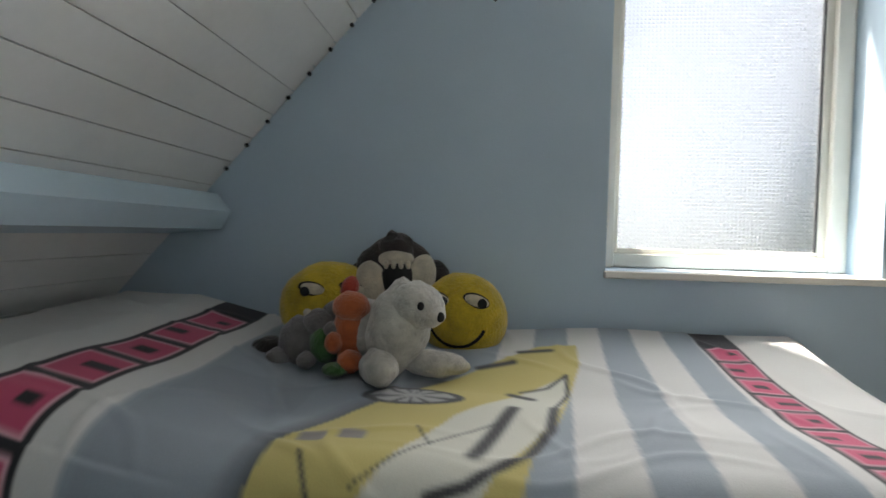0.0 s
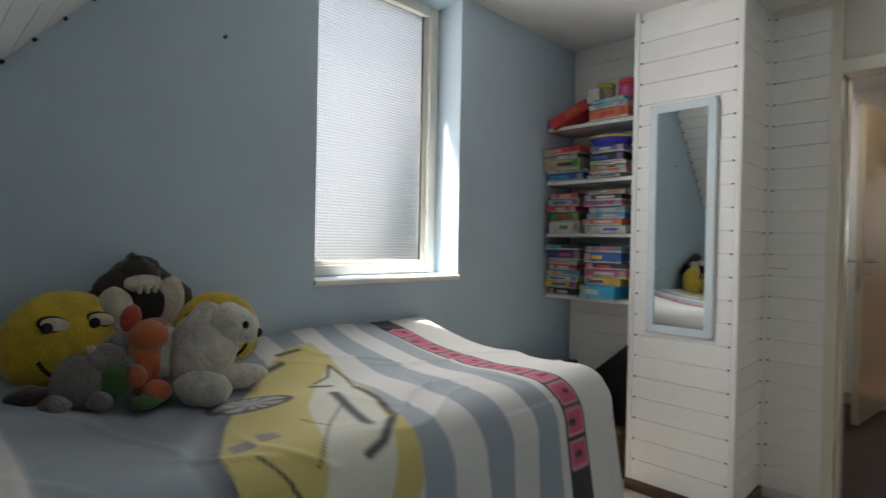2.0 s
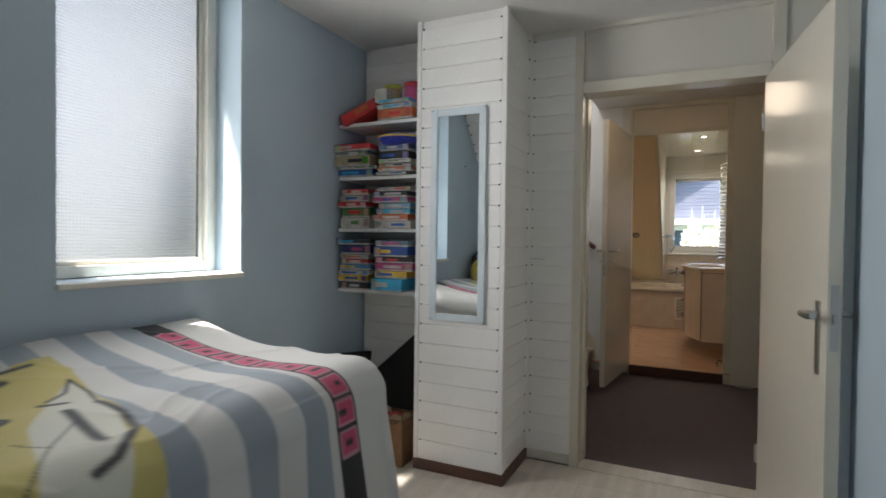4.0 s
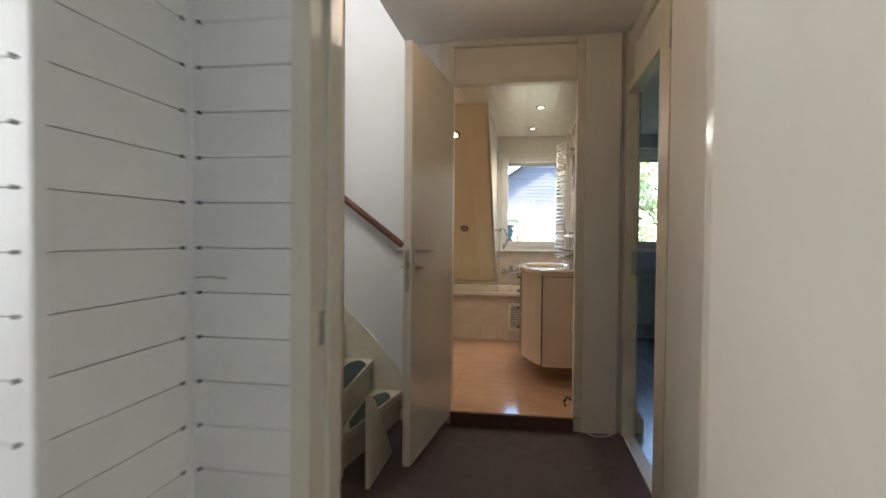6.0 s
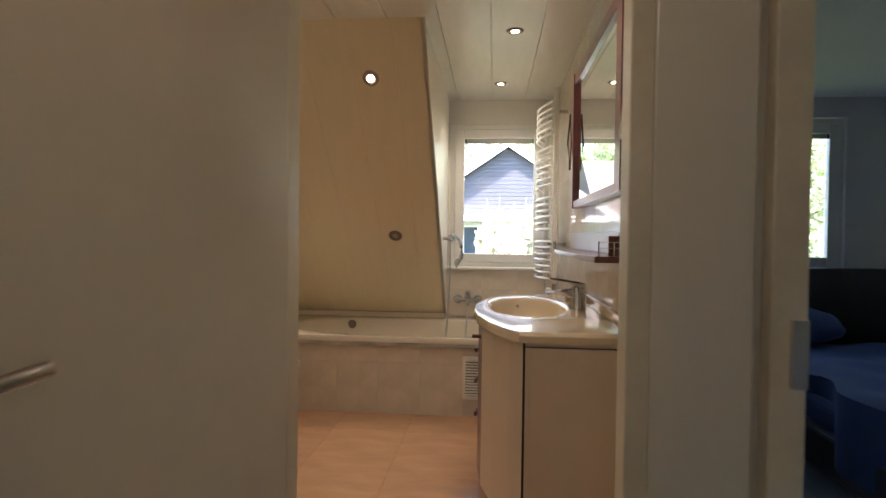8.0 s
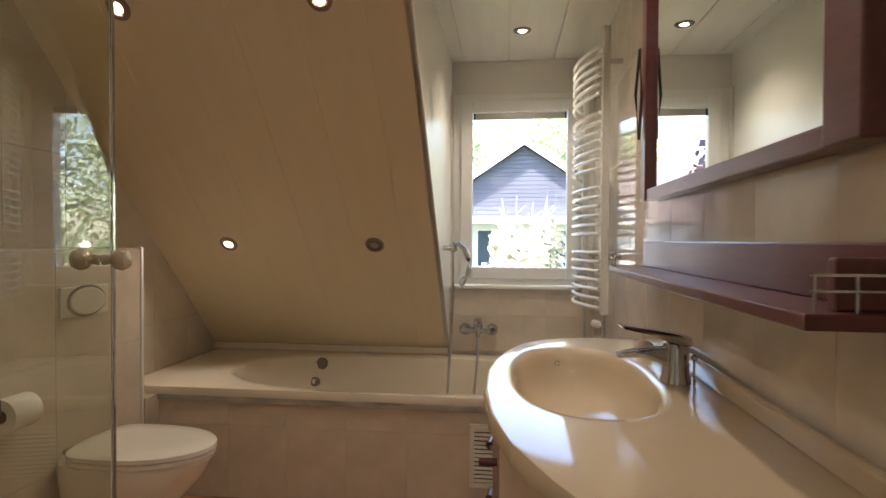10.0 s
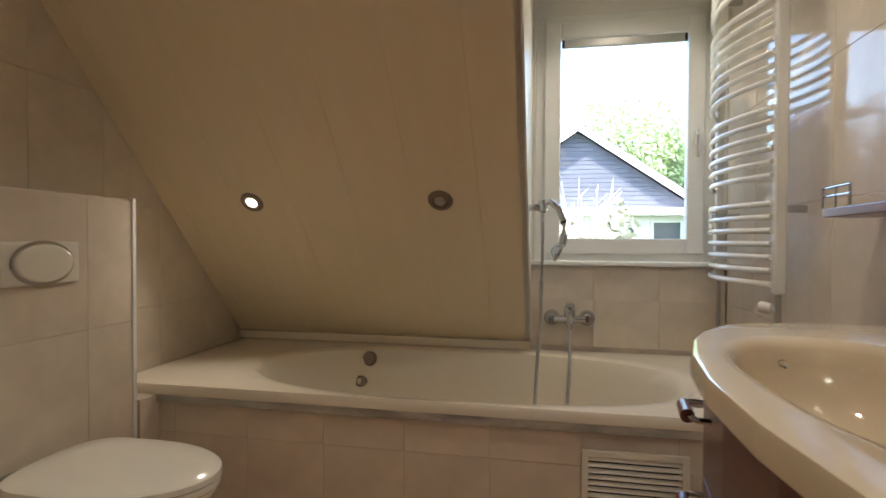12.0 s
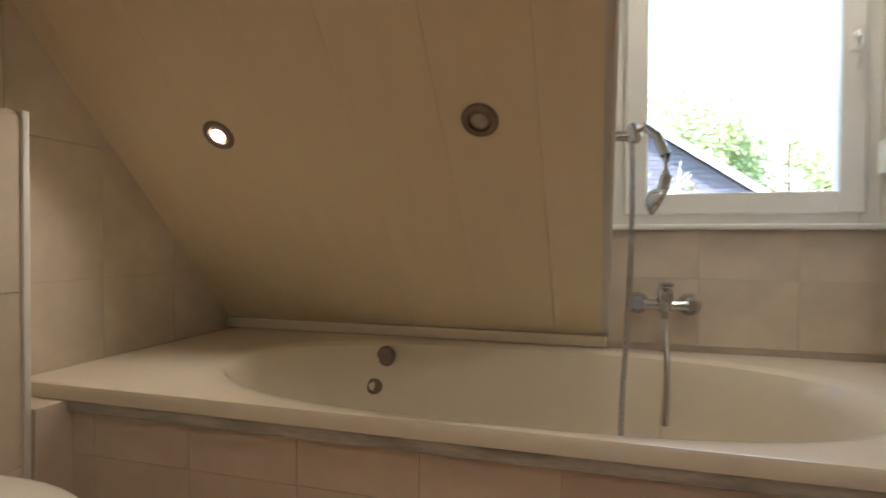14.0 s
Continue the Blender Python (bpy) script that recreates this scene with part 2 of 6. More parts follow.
def lathe(profile, seg=24, place=None, into=None):
    """Turns (radius, height) pairs about z."""
    bm = bmesh.new() if into is None else into
    rings = []
    for r, z in profile:
        rings.append([bm.verts.new((max(r, 1e-4) * math.cos(2 * math.pi * k / seg), max(r, 1e-4) * math.sin(2 * math.pi * k / seg), z)) for k in range(seg)])
    for u, v in zip(rings, rings[1:]):
        for k in range(seg):
            bm.faces.new((u[k], u[(k + 1) % seg], v[(k + 1) % seg], v[k]))
    bm.faces.new(rings[0][::-1])
    bm.faces.new(rings[-1])
    if place is not None:
        bmesh.ops.transform(bm, matrix=place, verts=[v for ring in rings for v in ring])
    return bm


def prism(outline, axis, a, b, bevel=0.0, into=None):
    """Pushes an outline along an axis from a to b. axis x: outline in (y, z); y: (x, z); z: (x, y)."""
    bm = bmesh.new() if into is None else into
    put = {"x": lambda p, t: (t, p[0], p[1]), "y": lambda p, t: (p[0], t, p[1]), "z": lambda p, t: (p[0], p[1], t)}[axis]
    lo = [bm.verts.new(put(p, a)) for p in outline]
    hi = [bm.verts.new(put(p, b)) for p in outline]
    n = len(outline)
    faces = [bm.faces.new(lo[::-1]), bm.faces.new(hi)]
    for k in range(n):
        faces.append(bm.faces.new((lo[k], lo[(k + 1) % n], hi[(k + 1) % n], hi[k])))
    if bevel:
        bmesh.ops.recalc_face_normals(bm, faces=faces)
        bmesh.ops.bevel(bm, geom=list({e for f in faces[:2] for e in f.edges}), offset=bevel, segments=2, profile=0.5, affect="EDGES")
    return bm


def ball(centre, radii, rough=0.0, seg=24, seed=0.0, freq=6.0, turn=(0, 0, 0), into=None):
    """A soft rounded lump."""
    bm = bmesh.new() if into is None else into
    r = bmesh.ops.create_uvsphere(bm, u_segments=seg, v_segments=max(8, seg * 2 // 3), radius=1)
    q = Euler([radians(a) for a in turn]).to_matrix()
    for v in r["verts"]:
        d = v.co.copy()
        k = 1 + rough * noise.noise(d * freq * 0.35 + Vector((seed, seed * 2, 0)))
        v.co = Vector(centre) + q @ Vector((d.x * radii[0] * k, d.y * radii[1] * k, d.z * radii[2] * k))
    return bm


def structure(name, bm, mat, label, category, smooth=False):
    return tagged(part(name, bm, mat, None, smooth=smooth), label, category, kind="structure")


def tiles(parent, axis, level, u0, u1, v0, v1, du, dv, uo, vo, mat, name="tile", thick=0.004, gap=0.0011, skip=None, sign=1):
    """Lays tiles of du by dv on a plane across axis at level, joints at uo + k du and vo + k dv, cut at the plane's ends."""
    cache = {}
    ks = range(math.floor((u0 - uo) / du), math.ceil((u1 - uo) / du))
    js = range(math.floor((v0 - vo) / dv), math.ceil((v1 - vo) / dv))
    for k in ks:
        for j in js:
            a0, a1 = max(u0, uo + k * du) + gap / 2, min(u1, uo + (k + 1) * du) - gap / 2
            b0, b1 = max(v0, vo + j * dv) + gap / 2, min(v1, vo + (j + 1) * dv) - gap / 2
            if a1 - a0 < 0.012 or b1 - b0 < 0.012 or (skip and skip((a0 + a1) / 2, (b0 + b1) / 2)):
                continue
            key = (round(a1 - a0, 3), round(b1 - b0, 3))
            if key not in cache:
                w, h = key
                bm = box(-w / 2, w / 2, -h / 2, h / 2, 0, thick)
                bmesh.ops.bevel(bm, geom=[e for e in bm.edges if all(v.co.z > thick / 2 for v in e.verts)], offset=0.0008, segments=1, affect="EDGES")
                cache[key] = finish(name, bm, mat)
            ob = new(name, cache[key])
            ob.parent = parent
            u, v = (a0 + a1) / 2, (b0 + b1) / 2
            if axis == "x":
                basis = Matrix(((0, 0, sign), (1, 0, 0), (0, 1, 0))).to_4x4()
                ob.matrix_local = Matrix.Translation((level, u, v)) @ basis
            elif axis == "y":
                basis = Matrix(((1, 0, 0), (0, 0, sign), (0, 1, 0))).to_4x4()
                ob.matrix_local = Matrix.Translation((u, level, v)) @ basis
            else:
                ob.matrix_local = Matrix.Translation((u, v, level))

# ---------------------------------------------------------------- structure: bedroom
CEIL_A, CEIL_B, FLOOR_B = 2.29, 2.39, 0.09
NORTH, SOUTH, EAST = 1.40, -0.84, 2.10


def slope_x(z):
    return -0.817 + (z - 1.376) / 1.124


def wall_with_hole(axis, t0, t1, u0, u1, v0, v1, holes):
    """A wall across axis between t0 and t1, u along it and v up, with rectangular openings right through it."""
    bm = bmesh.new()
    us = sorted({u0, u1, *(h for o in holes for h in o[:2])})
    vs = sorted({v0, v1, *(h for o in holes for h in o[2:])})
    for a, b in zip(us, us[1:]):
        run = None
        for c, d in zip(vs, vs[1:]):
            solid = not any(o[0] <= (a + b) / 2 <= o[1] and o[2] <= (c + d) / 2 <= o[3] for o in holes)
            if solid:
                run = (run[0], d) if run else (c, d)
            if run and (not solid or d == v1):
                if axis == "x":
                    box(t0, t1, a, b, *run, into=bm)
                else:
                    box(a, b, t0, t1, *run, into=bm)
                run = None
    return bm


WIN_X0, WIN_X1, WIN_Z0, WIN_Z1 = 0.25, 0.995, 1.03, 2.27
def wall_with_hole_flat(x0, x1, y0, y1, z0, z1, hole):
    """A flat slab with one rectangular opening."""
    a0, a1, b0, b1 = hole
    bm = box(x0, a0, y0, y1, z0, z1)
    box(a1, x1, y0, y1, z0, z1, into=bm)
    box(a0, a1, y0, b0, z0, z1, into=bm)
    box(a0, a1, b1, y1, z0, z1, into=bm)
    return bm


structure("wall_north", wall_with_hole("y", NORTH, NORTH + 0.28, -1.6, 2.2, -0.1, 2.6, [(WIN_X0, WIN_X1, WIN_Z0, WIN_Z1)]), BLUE,
          "grey-blue painted bedroom wall with a tall window", "wall")
structure("wall_south", box(-1.7, 1.3, SOUTH - 0.12, SOUTH, -0.1, 2.6), BLUE, "grey-blue painted bedroom wall", "wall")
structure("wall_recess", box(1.18, 2.22, -1.16, -1.04, -0.1, 2.6), BLUE, "grey-blue wall in the recess behind the open door", "wall")
structure("wall_east", wall_with_hole("x", EAST, EAST + 0.1, -1.05, 0.905, -0.1, 2.6, [(-0.70, 0.165, -0.1, 2.27)]), CREAM_WALL, "cream painted wall round the bedroom door", "wall")
structure("wall_west", box(-1.75, -1.62, -0.96, 1.5, -0.1, 1.2), BLUE, "low blue wall under the roof slope", "wall")
_floor = structure("floor_bedroom", box(-1.7, 2.10, -1.1, 1.45, -0.1, -0.012), DARK_WOOD, "pale wooden floor boards in the bedroom", "floor")

bm = bmesh.new()
boards = 26
z0 = 0.55
for k in range(boards):
    a, b = z0 + k * 0.0705, z0 + (k + 1) * 0.0705 - 0.0025
    if b > CEIL_A + 0.02:
        break
    pts = [(slope_x(a), a), (slope_x(b), b), (slope_x(b) - 0.02, b + 0.018), (slope_x(a) - 0.02, a + 0.018)]
    prism(pts, "y", -0.95, NORTH - 0.002, bevel=0.0, into=bm)
prism([(slope_x(0.4) - 0.012, 0.4), (slope_x(2.6) - 0.012, 2.6), (slope_x(2.6) - 0.08, 2.6), (slope_x(0.4) - 0.08, 0.4)], "y", -1.0, 1.5, into=bm)
structure("ceiling_slope", bm, WHITE_BOARD, "sloping attic ceiling of white painted boards", "ceiling")
structure("ceiling_bedroom", box(slope_x(CEIL_A) - 0.02, 2.2, -1.1, 1.45, CEIL_A, CEIL_A + 0.1), CEILING, "flat white bedroom ceiling", "ceiling")
structure("roof_beam", prism([(-1.04, 1.235), (-0.905, 1.228), (-0.862, 1.175), (-0.892, 1.122), (-1.10, 1.10)], "y", 0.30, NORTH - 0.003, bevel=0.006), BLUE_GLOSS,
          "pale blue painted roof beam along the slope", "beam")
for k in range(14):
    z = 1.306 + k * 0.0705
    bm = rod((slope_x(z) + 0.006, NORTH - 0.014, z - 0.006), (slope_x(z) - 0.004, NORTH - 0.014, z + 0.004), 0.006, 8)
    if z < CEIL_A - 0.03:
        tagged(part("nail", bm, BLACK), "small dark nail head in a board joint", "nail", "nails in the roof boards")

# window with patterned glass
win = thing("window_1", (0, 0, 0), "cream-framed window with patterned obscured glass", "window", kind="structure")
WY = 1.545
bm = box(WIN_X0 + 0.002, WIN_X0 + 0.055, WY, WY + 0.07, WIN_Z0, WIN_Z1, 0.004)
box(WIN_X1 - 0.055, WIN_X1 - 0.002, WY, WY + 0.07, WIN_Z0, WIN_Z1, 0.004, into=bm)
box(WIN_X0 + 0.055, WIN_X1 - 0.055, WY + 0.002, WY + 0.068, WIN_Z0 + 0.002, WIN_Z0 + 0.045, 0.004, into=bm)
box(WIN_X0 + 0.055, WIN_X1 - 0.055, WY + 0.002, WY + 0.068, WIN_Z1 - 0.05, WIN_Z1 - 0.002, 0.004, into=bm)
part("window_frame", bm, OLD_WHITE, win)
bm = box(WIN_X0 + 0.053, WIN_X0 + 0.07, WY + 0.02, WY + 0.05, WIN_Z0 + 0.045, WIN_Z1 - 0.05, 0.003)
box(WIN_X1 - 0.078, WIN_X1 - 0.053, WY + 0.02, WY + 0.05, WIN_Z0 + 0.045, WIN_Z1 - 0.05, 0.003, into=bm)
box(WIN_X0 + 0.07, WIN_X1 - 0.078, WY + 0.021, WY + 0.049, WIN_Z0 + 0.045, WIN_Z0 + 0.062, 0.003, into=bm)
part("glazing_bead", bm, OLD_WHITE, win)
pane = part("pane", box(WIN_X0 + 0.06, WIN_X1 - 0.06, WY + 0.03, WY + 0.036, WIN_Z0 + 0.05, WIN_Z1 - 0.05), OBSCURED, win, "patterned obscured glass")
pane.visible_shadow = False
part("window_sill", box(WIN_X0 - 0.005, WIN_X1 + 0.005, NORTH - 0.018, WY, WIN_Z0 - 0.022, WIN_Z0 - 0.001, 0.004), OLD_WHITE, win, "thin cream window sill")
part("seal", box(WIN_X1 - 0.083, WIN_X1 - 0.0785, WY + 0.022, WY + 0.03, WIN_Z0 + 0.06, WIN_Z1 - 0.05), BLACK, win, "black rubber seal")

# panelled shaft with the mirror, its side, and the panelled wall beside the door
shaft = thing("panelled_shaft", (0, 0, 0), "boxed-in shaft of white painted horizontal boards", "wall", kind="structure")
part("core", box(1.712, 2.10, 0.447, 0.905, -0.01, CEIL_A), WHITE_BOARD, shaft)
part("corner_post", box(1.694, 1.725, 0.430, 0.452, 0.0, CEIL_A, 0.004), WHITE_BOARD, shaft)
part("edge_strip", box(1.692, 1.716, 0.888, 0.912, 0.0, CEIL_A, 0.004), WHITE_BOARD, shaft)
part("corner_strip", box(2.075, 2.098, 0.425, 0.445, 0.0, CEIL_A, 0.004), WHITE_BOARD, shaft)
bm = box(1.688, 1.712, 0.425, 0.912, 0.0, 0.055, 0.003)
box(1.712, 2.086, 0.421, 0.446, 0.0, 0.055, 0.003, into=bm)
part("skirting", bm, DARK_WOOD, shaft, "dark brown wooden skirting")
front = finish("board", box(-0.008, 0.008, -0.218, 0.218, -0.0491, 0.0491, 0.002), WHITE_BOARD)
side = finish("board", box(-0.178, 0.178, -0.008, 0.008, -0.0491, 0.0491, 0.002), WHITE_BOARD)
back = finish("board", box(-0.008, 0.008, -0.118, 0.118, -0.0491, 0.0491, 0.002), WHITE_BOARD)
niche = finish("board", box(-0.008, 0.008, -0.235, 0.235, -0.0491, 0.0491, 0.002), WHITE_BOARD)
hole = finish("nail_hole", box(-0.003, 0.003, -0.0035, 0.0035, -0.004, 0.004, 0.001), BLACK)
for k in range(23):
    z = 0.055 + 0.0485 + k * 0.0995
    if z > CEIL_A - 0.04:
        break
    for me, place in ((front, (1.704, 0.67, z)), (side, (1.90, 0.440, z)), (back, (2.093, 0.31, z))):
        ob = new("board", me)
        ob.parent, ob.location = shaft, place
    for place in ((1.6955, 0.875, z + 0.0498), (1.6955, 0.462, z + 0.0498)):
        ob = new("nail_hole", hole)
        ob.parent, ob.location = shaft, place
    for place, turn in (((2.058, 0.4315, z + 0.0498), 90), ((2.0845, 0.408, z + 0.0498), 0)):
        ob = new("nail_hole", hole)
        ob.parent, ob.location, ob.rotation_euler = shaft, place, (0, 0, radians(turn))
alcove = thing("alcove_wall", (0, 0, 0), "white boarded back wall of the shelf alcove", "wall", kind="structure")
part("core", box(1.962, 2.10, 0.905, 1.405, -0.01, CEIL_A), WHITE_BOARD, alcove)
for k in range(23):
    z = 0.0485 + k * 0.0995
    ob = new("board", niche)
    ob.parent, ob.location = alcove, (1.953, 1.15, z)

# door frame and open door of the bedroom
frame_1 = thing("door_frame_1", (0, 0, 0), "cream painted door frame with a panel above the door", "door frame", kind="structure")
part("jamb", box(2.085, 2.262, 0.15, 0.195, -0.01, 2.27, 0.004), CREAM, frame_1)
part("jamb", box(2.085, 2.215, -0.74, -0.688, -0.01, 2.27, 0.004), CREAM, frame_1)
part("door_stop", box(2.175, 2.255, 0.138, 0.15, 0, 1.935, 0.002), CREAM, frame_1)
part("transom", box(2.080, 2.21, -0.688, 0.15, 1.94, 2.0, 0.005), CREAM, frame_1)
part("upper_panel", box(2.13, 2.15, -0.688, 0.15, 2.0, 2.27), CREAM_WALL, frame_1)
part("strike_plate", box(2.140, 2.166, 0.1475, 0.1505, 0.925, 1.005, 0.001), STEEL, frame_1, "steel strike plate with a dark slot")
part("threshold", box(2.07, 2.20, -0.688, 0.15, -0.01, 0.006, 0.002), LAMINATE, frame_1)


def lever(parent, side, x, z, long=True):
    """A backplate with a lever, on the face y = 0 of a leaf, out along side."""
    y = 0.0205 * side
    plate = part("backplate", box(x - 0.018, x + 0.018, y - 0.004 * side, y + 0.005 * side, z - (0.19 if long else 0.09), z + (0.04 if long else 0.08), 0.002), STEEL, parent, "brushed steel backplate")
    out = 0.055 * side
    part("lever", tube([(x, y, z), (x, y + out * 0.6, z), (x - 0.012, y + out * 0.95, z), (x - 0.04, y + out, z + 0.001), (x - 0.085, y + out, z), (x - 0.125, y + out * 0.92, z + 0.006)], lambda f: 0.009 + 0.002 * f, 10), STEEL, plate, "steel lever handle", smooth=True)
    return plate


def door_leaf(name, place, width, height, label):
    """A flush door hinged at its origin, along -x of its own frame."""
    d = thing(name, place, label, "door")
    part("leaf", box(-width, 0, -0.02, 0.02, 0.008, height, 0.003), CREAM, d)
    part("lock_plate", box(-width - 0.0015, -width + 0.001, -0.011, 0.011, 0.86, 1.06, 0.0005), STEEL, d)
    part("latch", box(-width - 0.013, -width, -0.006, 0.006, 0.94, 0.97, 0.002), STEEL, d)
    for z in (0.22, height - 0.2):
        part("hinge", rod((0.004, 0.024, z - 0.04), (0.004, 0.024, z + 0.04), 0.007, 8), STEEL, d, smooth=True)
    return d


leaf_1 = door_leaf("bedroom_door", (2.085, -0.680, 0.0, 0, 0, 6.4), 0.872, 1.93, "open flush door painted glossy cream, with a steel lever")
lever(leaf_1, 1, -0.80, 0.965)
lever(leaf_1, -1, -0.80, 0.965)

# ---------------------------------------------------------------- structure: hall and stairs
HALL_R, BATH_WALL, STAIR_END, STAIR_SIDE = -0.90, 4.335, 4.335, 1.075
structure("floor_hall", box(2.10, 4.36, -0.96, 1.2, -0.1, 0.0), CARPET, "dark brown carpet in the hall", "floor")
structure("ceiling_hall", wall_with_hole_flat(2.2, 4.385, -1.05, 1.2, 2.385, 2.5, (2.42, 4.335, 0.45, 1.075)), CEILING, "white hall ceiling", "ceiling")
structure("wall_hall_south", wall_with_hole("y", HALL_R - 0.05, HALL_R, 2.2, 4.335, -0.1, 2.5, [(3.49, 4.30, -0.1, 2.3)]), CREAM_WALL, "cream hall wall with a door opening", "wall")
structure("wall_stairs_north", box(2.1, 4.335, STAIR_SIDE, STAIR_SIDE + 0.1, -0.1, 2.5), WHITE_WALL, "white wall beside the stairs", "wall")
structure("wall_stairs_end", box(STAIR_END - 0.004, STAIR_END - 0.0005, 0.24, STAIR_SIDE, 0.0, 2.5), WHITE_WALL, "white wall at the turn of the stairs", "wall")
structure("wall_stairs_west", box(2.2, 2.3, 0.2, STAIR_SIDE, -0.1, 2.5), CREAM_WALL, "cream wall between stairs and bedroom", "wall")
structure("wall_bath_west", wall_with_hole("x", BATH_WALL, BATH_WALL + 0.054, -0.97, 1.68, -0.1, 2.5, [(-0.625, 0.17, -0.1, 2.39)]), CREAM_WALL, "cream wall with the bathroom door", "wall")
structure("wall_hall_pier", box(4.30, 4.334, -0.855, -0.648, 0.0, 2.384, 0.004), CREAM, "cream painted pier between two doors", "wall")

# unseen shaft and roof pane, added to house the lamp over the stairs
shaft_up = thing("stairwell", (0, 0, 0), "unseen white shaft added above the stairs, with a stand-in roof pane", "stairwell", kind="structure")
part("shaft_wall", box(2.32, 2.42, 0.35, 1.175, 2.5, 3.4), WHITE_WALL, shaft_up)
part("shaft_wall", box(4.336, 4.42, 0.35, 1.175, 2.5, 3.4), WHITE_WALL, shaft_up)
part("shaft_wall", box(2.42, 4.336, 0.35, 0.45, 2.5, 3.4), WHITE_WALL, shaft_up)
part("shaft_wall", box(2.42, 4.336, 1.076, 1.175, 2.5, 3.4), WHITE_WALL, shaft_up)
part("roof", wall_with_hole_flat(2.32, 4.42, 0.35, 1.175, 3.4, 3.5, (2.5, 3.2, 0.5, 1.05)), WHITE_WALL, shaft_up)
part("added_roof_pane", box(2.5, 3.2, 0.5, 1.05, 3.42, 3.44), MILK, shaft_up, "opaque pane added in the unseen shaft roof")

frame_2 = thing("door_frame_2", (0, 0, 0), "cream bathroom door frame with a glazed transom", "door frame", kind="structure")
part("jamb", box(4.312, 4.39, 0.146, 0.175, 0, 2.385, 0.004), CREAM_WORN, frame_2)
part("jamb", box(4.312, 4.39, -0.65, -0.600, 0, 2.385, 0.004), CREAM_WORN, frame_2)
part("transom", box(4.31, 4.389, -0.600, 0.146, 2.115, 2.15, 0.004), CREAM_WORN, frame_2)
part("head", box(4.31, 4.389, -0.600, 0.146, 2.345, 2.385, 0.004), CREAM_WORN, frame_2)
part("transom_pane", box(4.345, 4.353, -0.600, 0.146, 2.15, 2.345), MILK, frame_2, "yellowed opaque glass")
part("threshold", box(4.29, 4.391, -0.600, 0.146, 0.0, 0.085, 0.006), DARK_WOOD, frame_2, "dark wooden threshold step")

leaf_2 = door_leaf("bathroom_door", (4.322, 0.166, 0.05, 0, 0, -6.2), 0.812, 2.06, "open flush door painted glossy cream with steel lock and lever")
for s in (1, -1):
    y = 0.0205 * s
    plate = part("backplate", box(-0.772, -0.742, y - 0.004 * s, y + 0.005 * s, 0.94, 1.12, 0.002), STEEL, leaf_2)
    part("lever", tube([(-0.757, y, 1.055), (-0.757, y + 0.04 * s, 1.055), (-0.742, y + 0.052 * s, 1.055), (-0.697, y + 0.055 * s, 1.058), (-0.642, y + 0.05 * s, 1.06)], 0.009, 10), STEEL, plate, smooth=True)
    part("bolt_turn", tube([(-0.757, y, 0.975), (-0.757, y + 0.03 * s, 0.975), (-0.737, y + 0.035 * s, 0.975), (-0.717, y + 0.033 * s, 0.977)], 0.005, 8), STEEL, plate, smooth=True)

# frame of the second bedroom's door and its leaf standing open inside
frame_3 = thing("door_frame_3", (0, 0, 0), "worn cream door frame to the second bedroom", "door frame", kind="structure")
part("jamb", box(4.289, 4.334, HALL_R - 0.055, HALL_R + 0.018, 0, 2.385, 0.004), CREAM_WORN, frame_3)
part("jamb", box(3.325, 3.504, HALL_R - 0.055, HALL_R + 0.018, 0, 2.385, 0.004), CREAM_WORN, frame_3)
part("transom", box(3.504, 4.289, HALL_R - 0.052, HALL_R + 0.016, 2.02, 2.07, 0.004), CREAM_WORN, frame_3)
part("upper_panel", box(3.504, 4.289, HALL_R - 0.04, HALL_R - 0.02, 2.07, 2.385), CREAM_WALL, frame_3)
part("strike_plate", box(4.274, 4.29, HALL_R - 0.05, HALL_R - 0.02, 0.96, 1.10, 0.001), STEEL, frame_3)
part("threshold", box(3.504, 4.289, HALL_R - 0.054, HALL_R + 0.01, -0.01, 0.012, 0.002), LAMINATE, frame_3)
cupboard = thing("cupboard_door", (3.29, HALL_R + 0.006, 0), "tall cream gloss-painted cupboard door in the hall wall", "cupboard door")
part("leaf", box(-0.72, -0.003, -0.03, 0.016, 0.01, 2.36, 0.004), CREAM_WALL, cupboard)
part("edge_trim", box(-0.765, -0.733, -0.005, 0.010, 0.0, 2.37, 0.003), CREAM_WORN, cupboard)
part("hinge", rod((0.012, 0.016, 1.95), (0.012, 0.016, 2.03), 0.006, 8), STEEL, cupboard, smooth=True)


# spiral stairs round a tall newel: foot in the hall, climbing to the left and back
stairs = thing("staircase", (0, 0, 0), "cream painted winding stairs with dark green carpet pads", "stairs", kind="structure")
NEWEL = Vector((3.415, 0.585))
RISE = 0.193


def stair_edge(deg):
    """Where a line from the newel at this bearing meets the stairwell's edge."""
    d = Vector((math.cos(radians(deg)), math.sin(radians(deg))))
    hits = []
    if d.x > 1e-6:
        hits.append((STAIR_END - 0.002 - NEWEL.x) / d.x)
    if d.x < -1e-6:
        hits.append((2.42 - NEWEL.x) / d.x)
    if d.y > 1e-6:
        hits.append((STAIR_SIDE - 0.002 - NEWEL.y) / d.y)
    if d.y < -1e-6:
        hits.append((0.42 - NEWEL.y) / d.y)
    return NEWEL + d * min(hits)


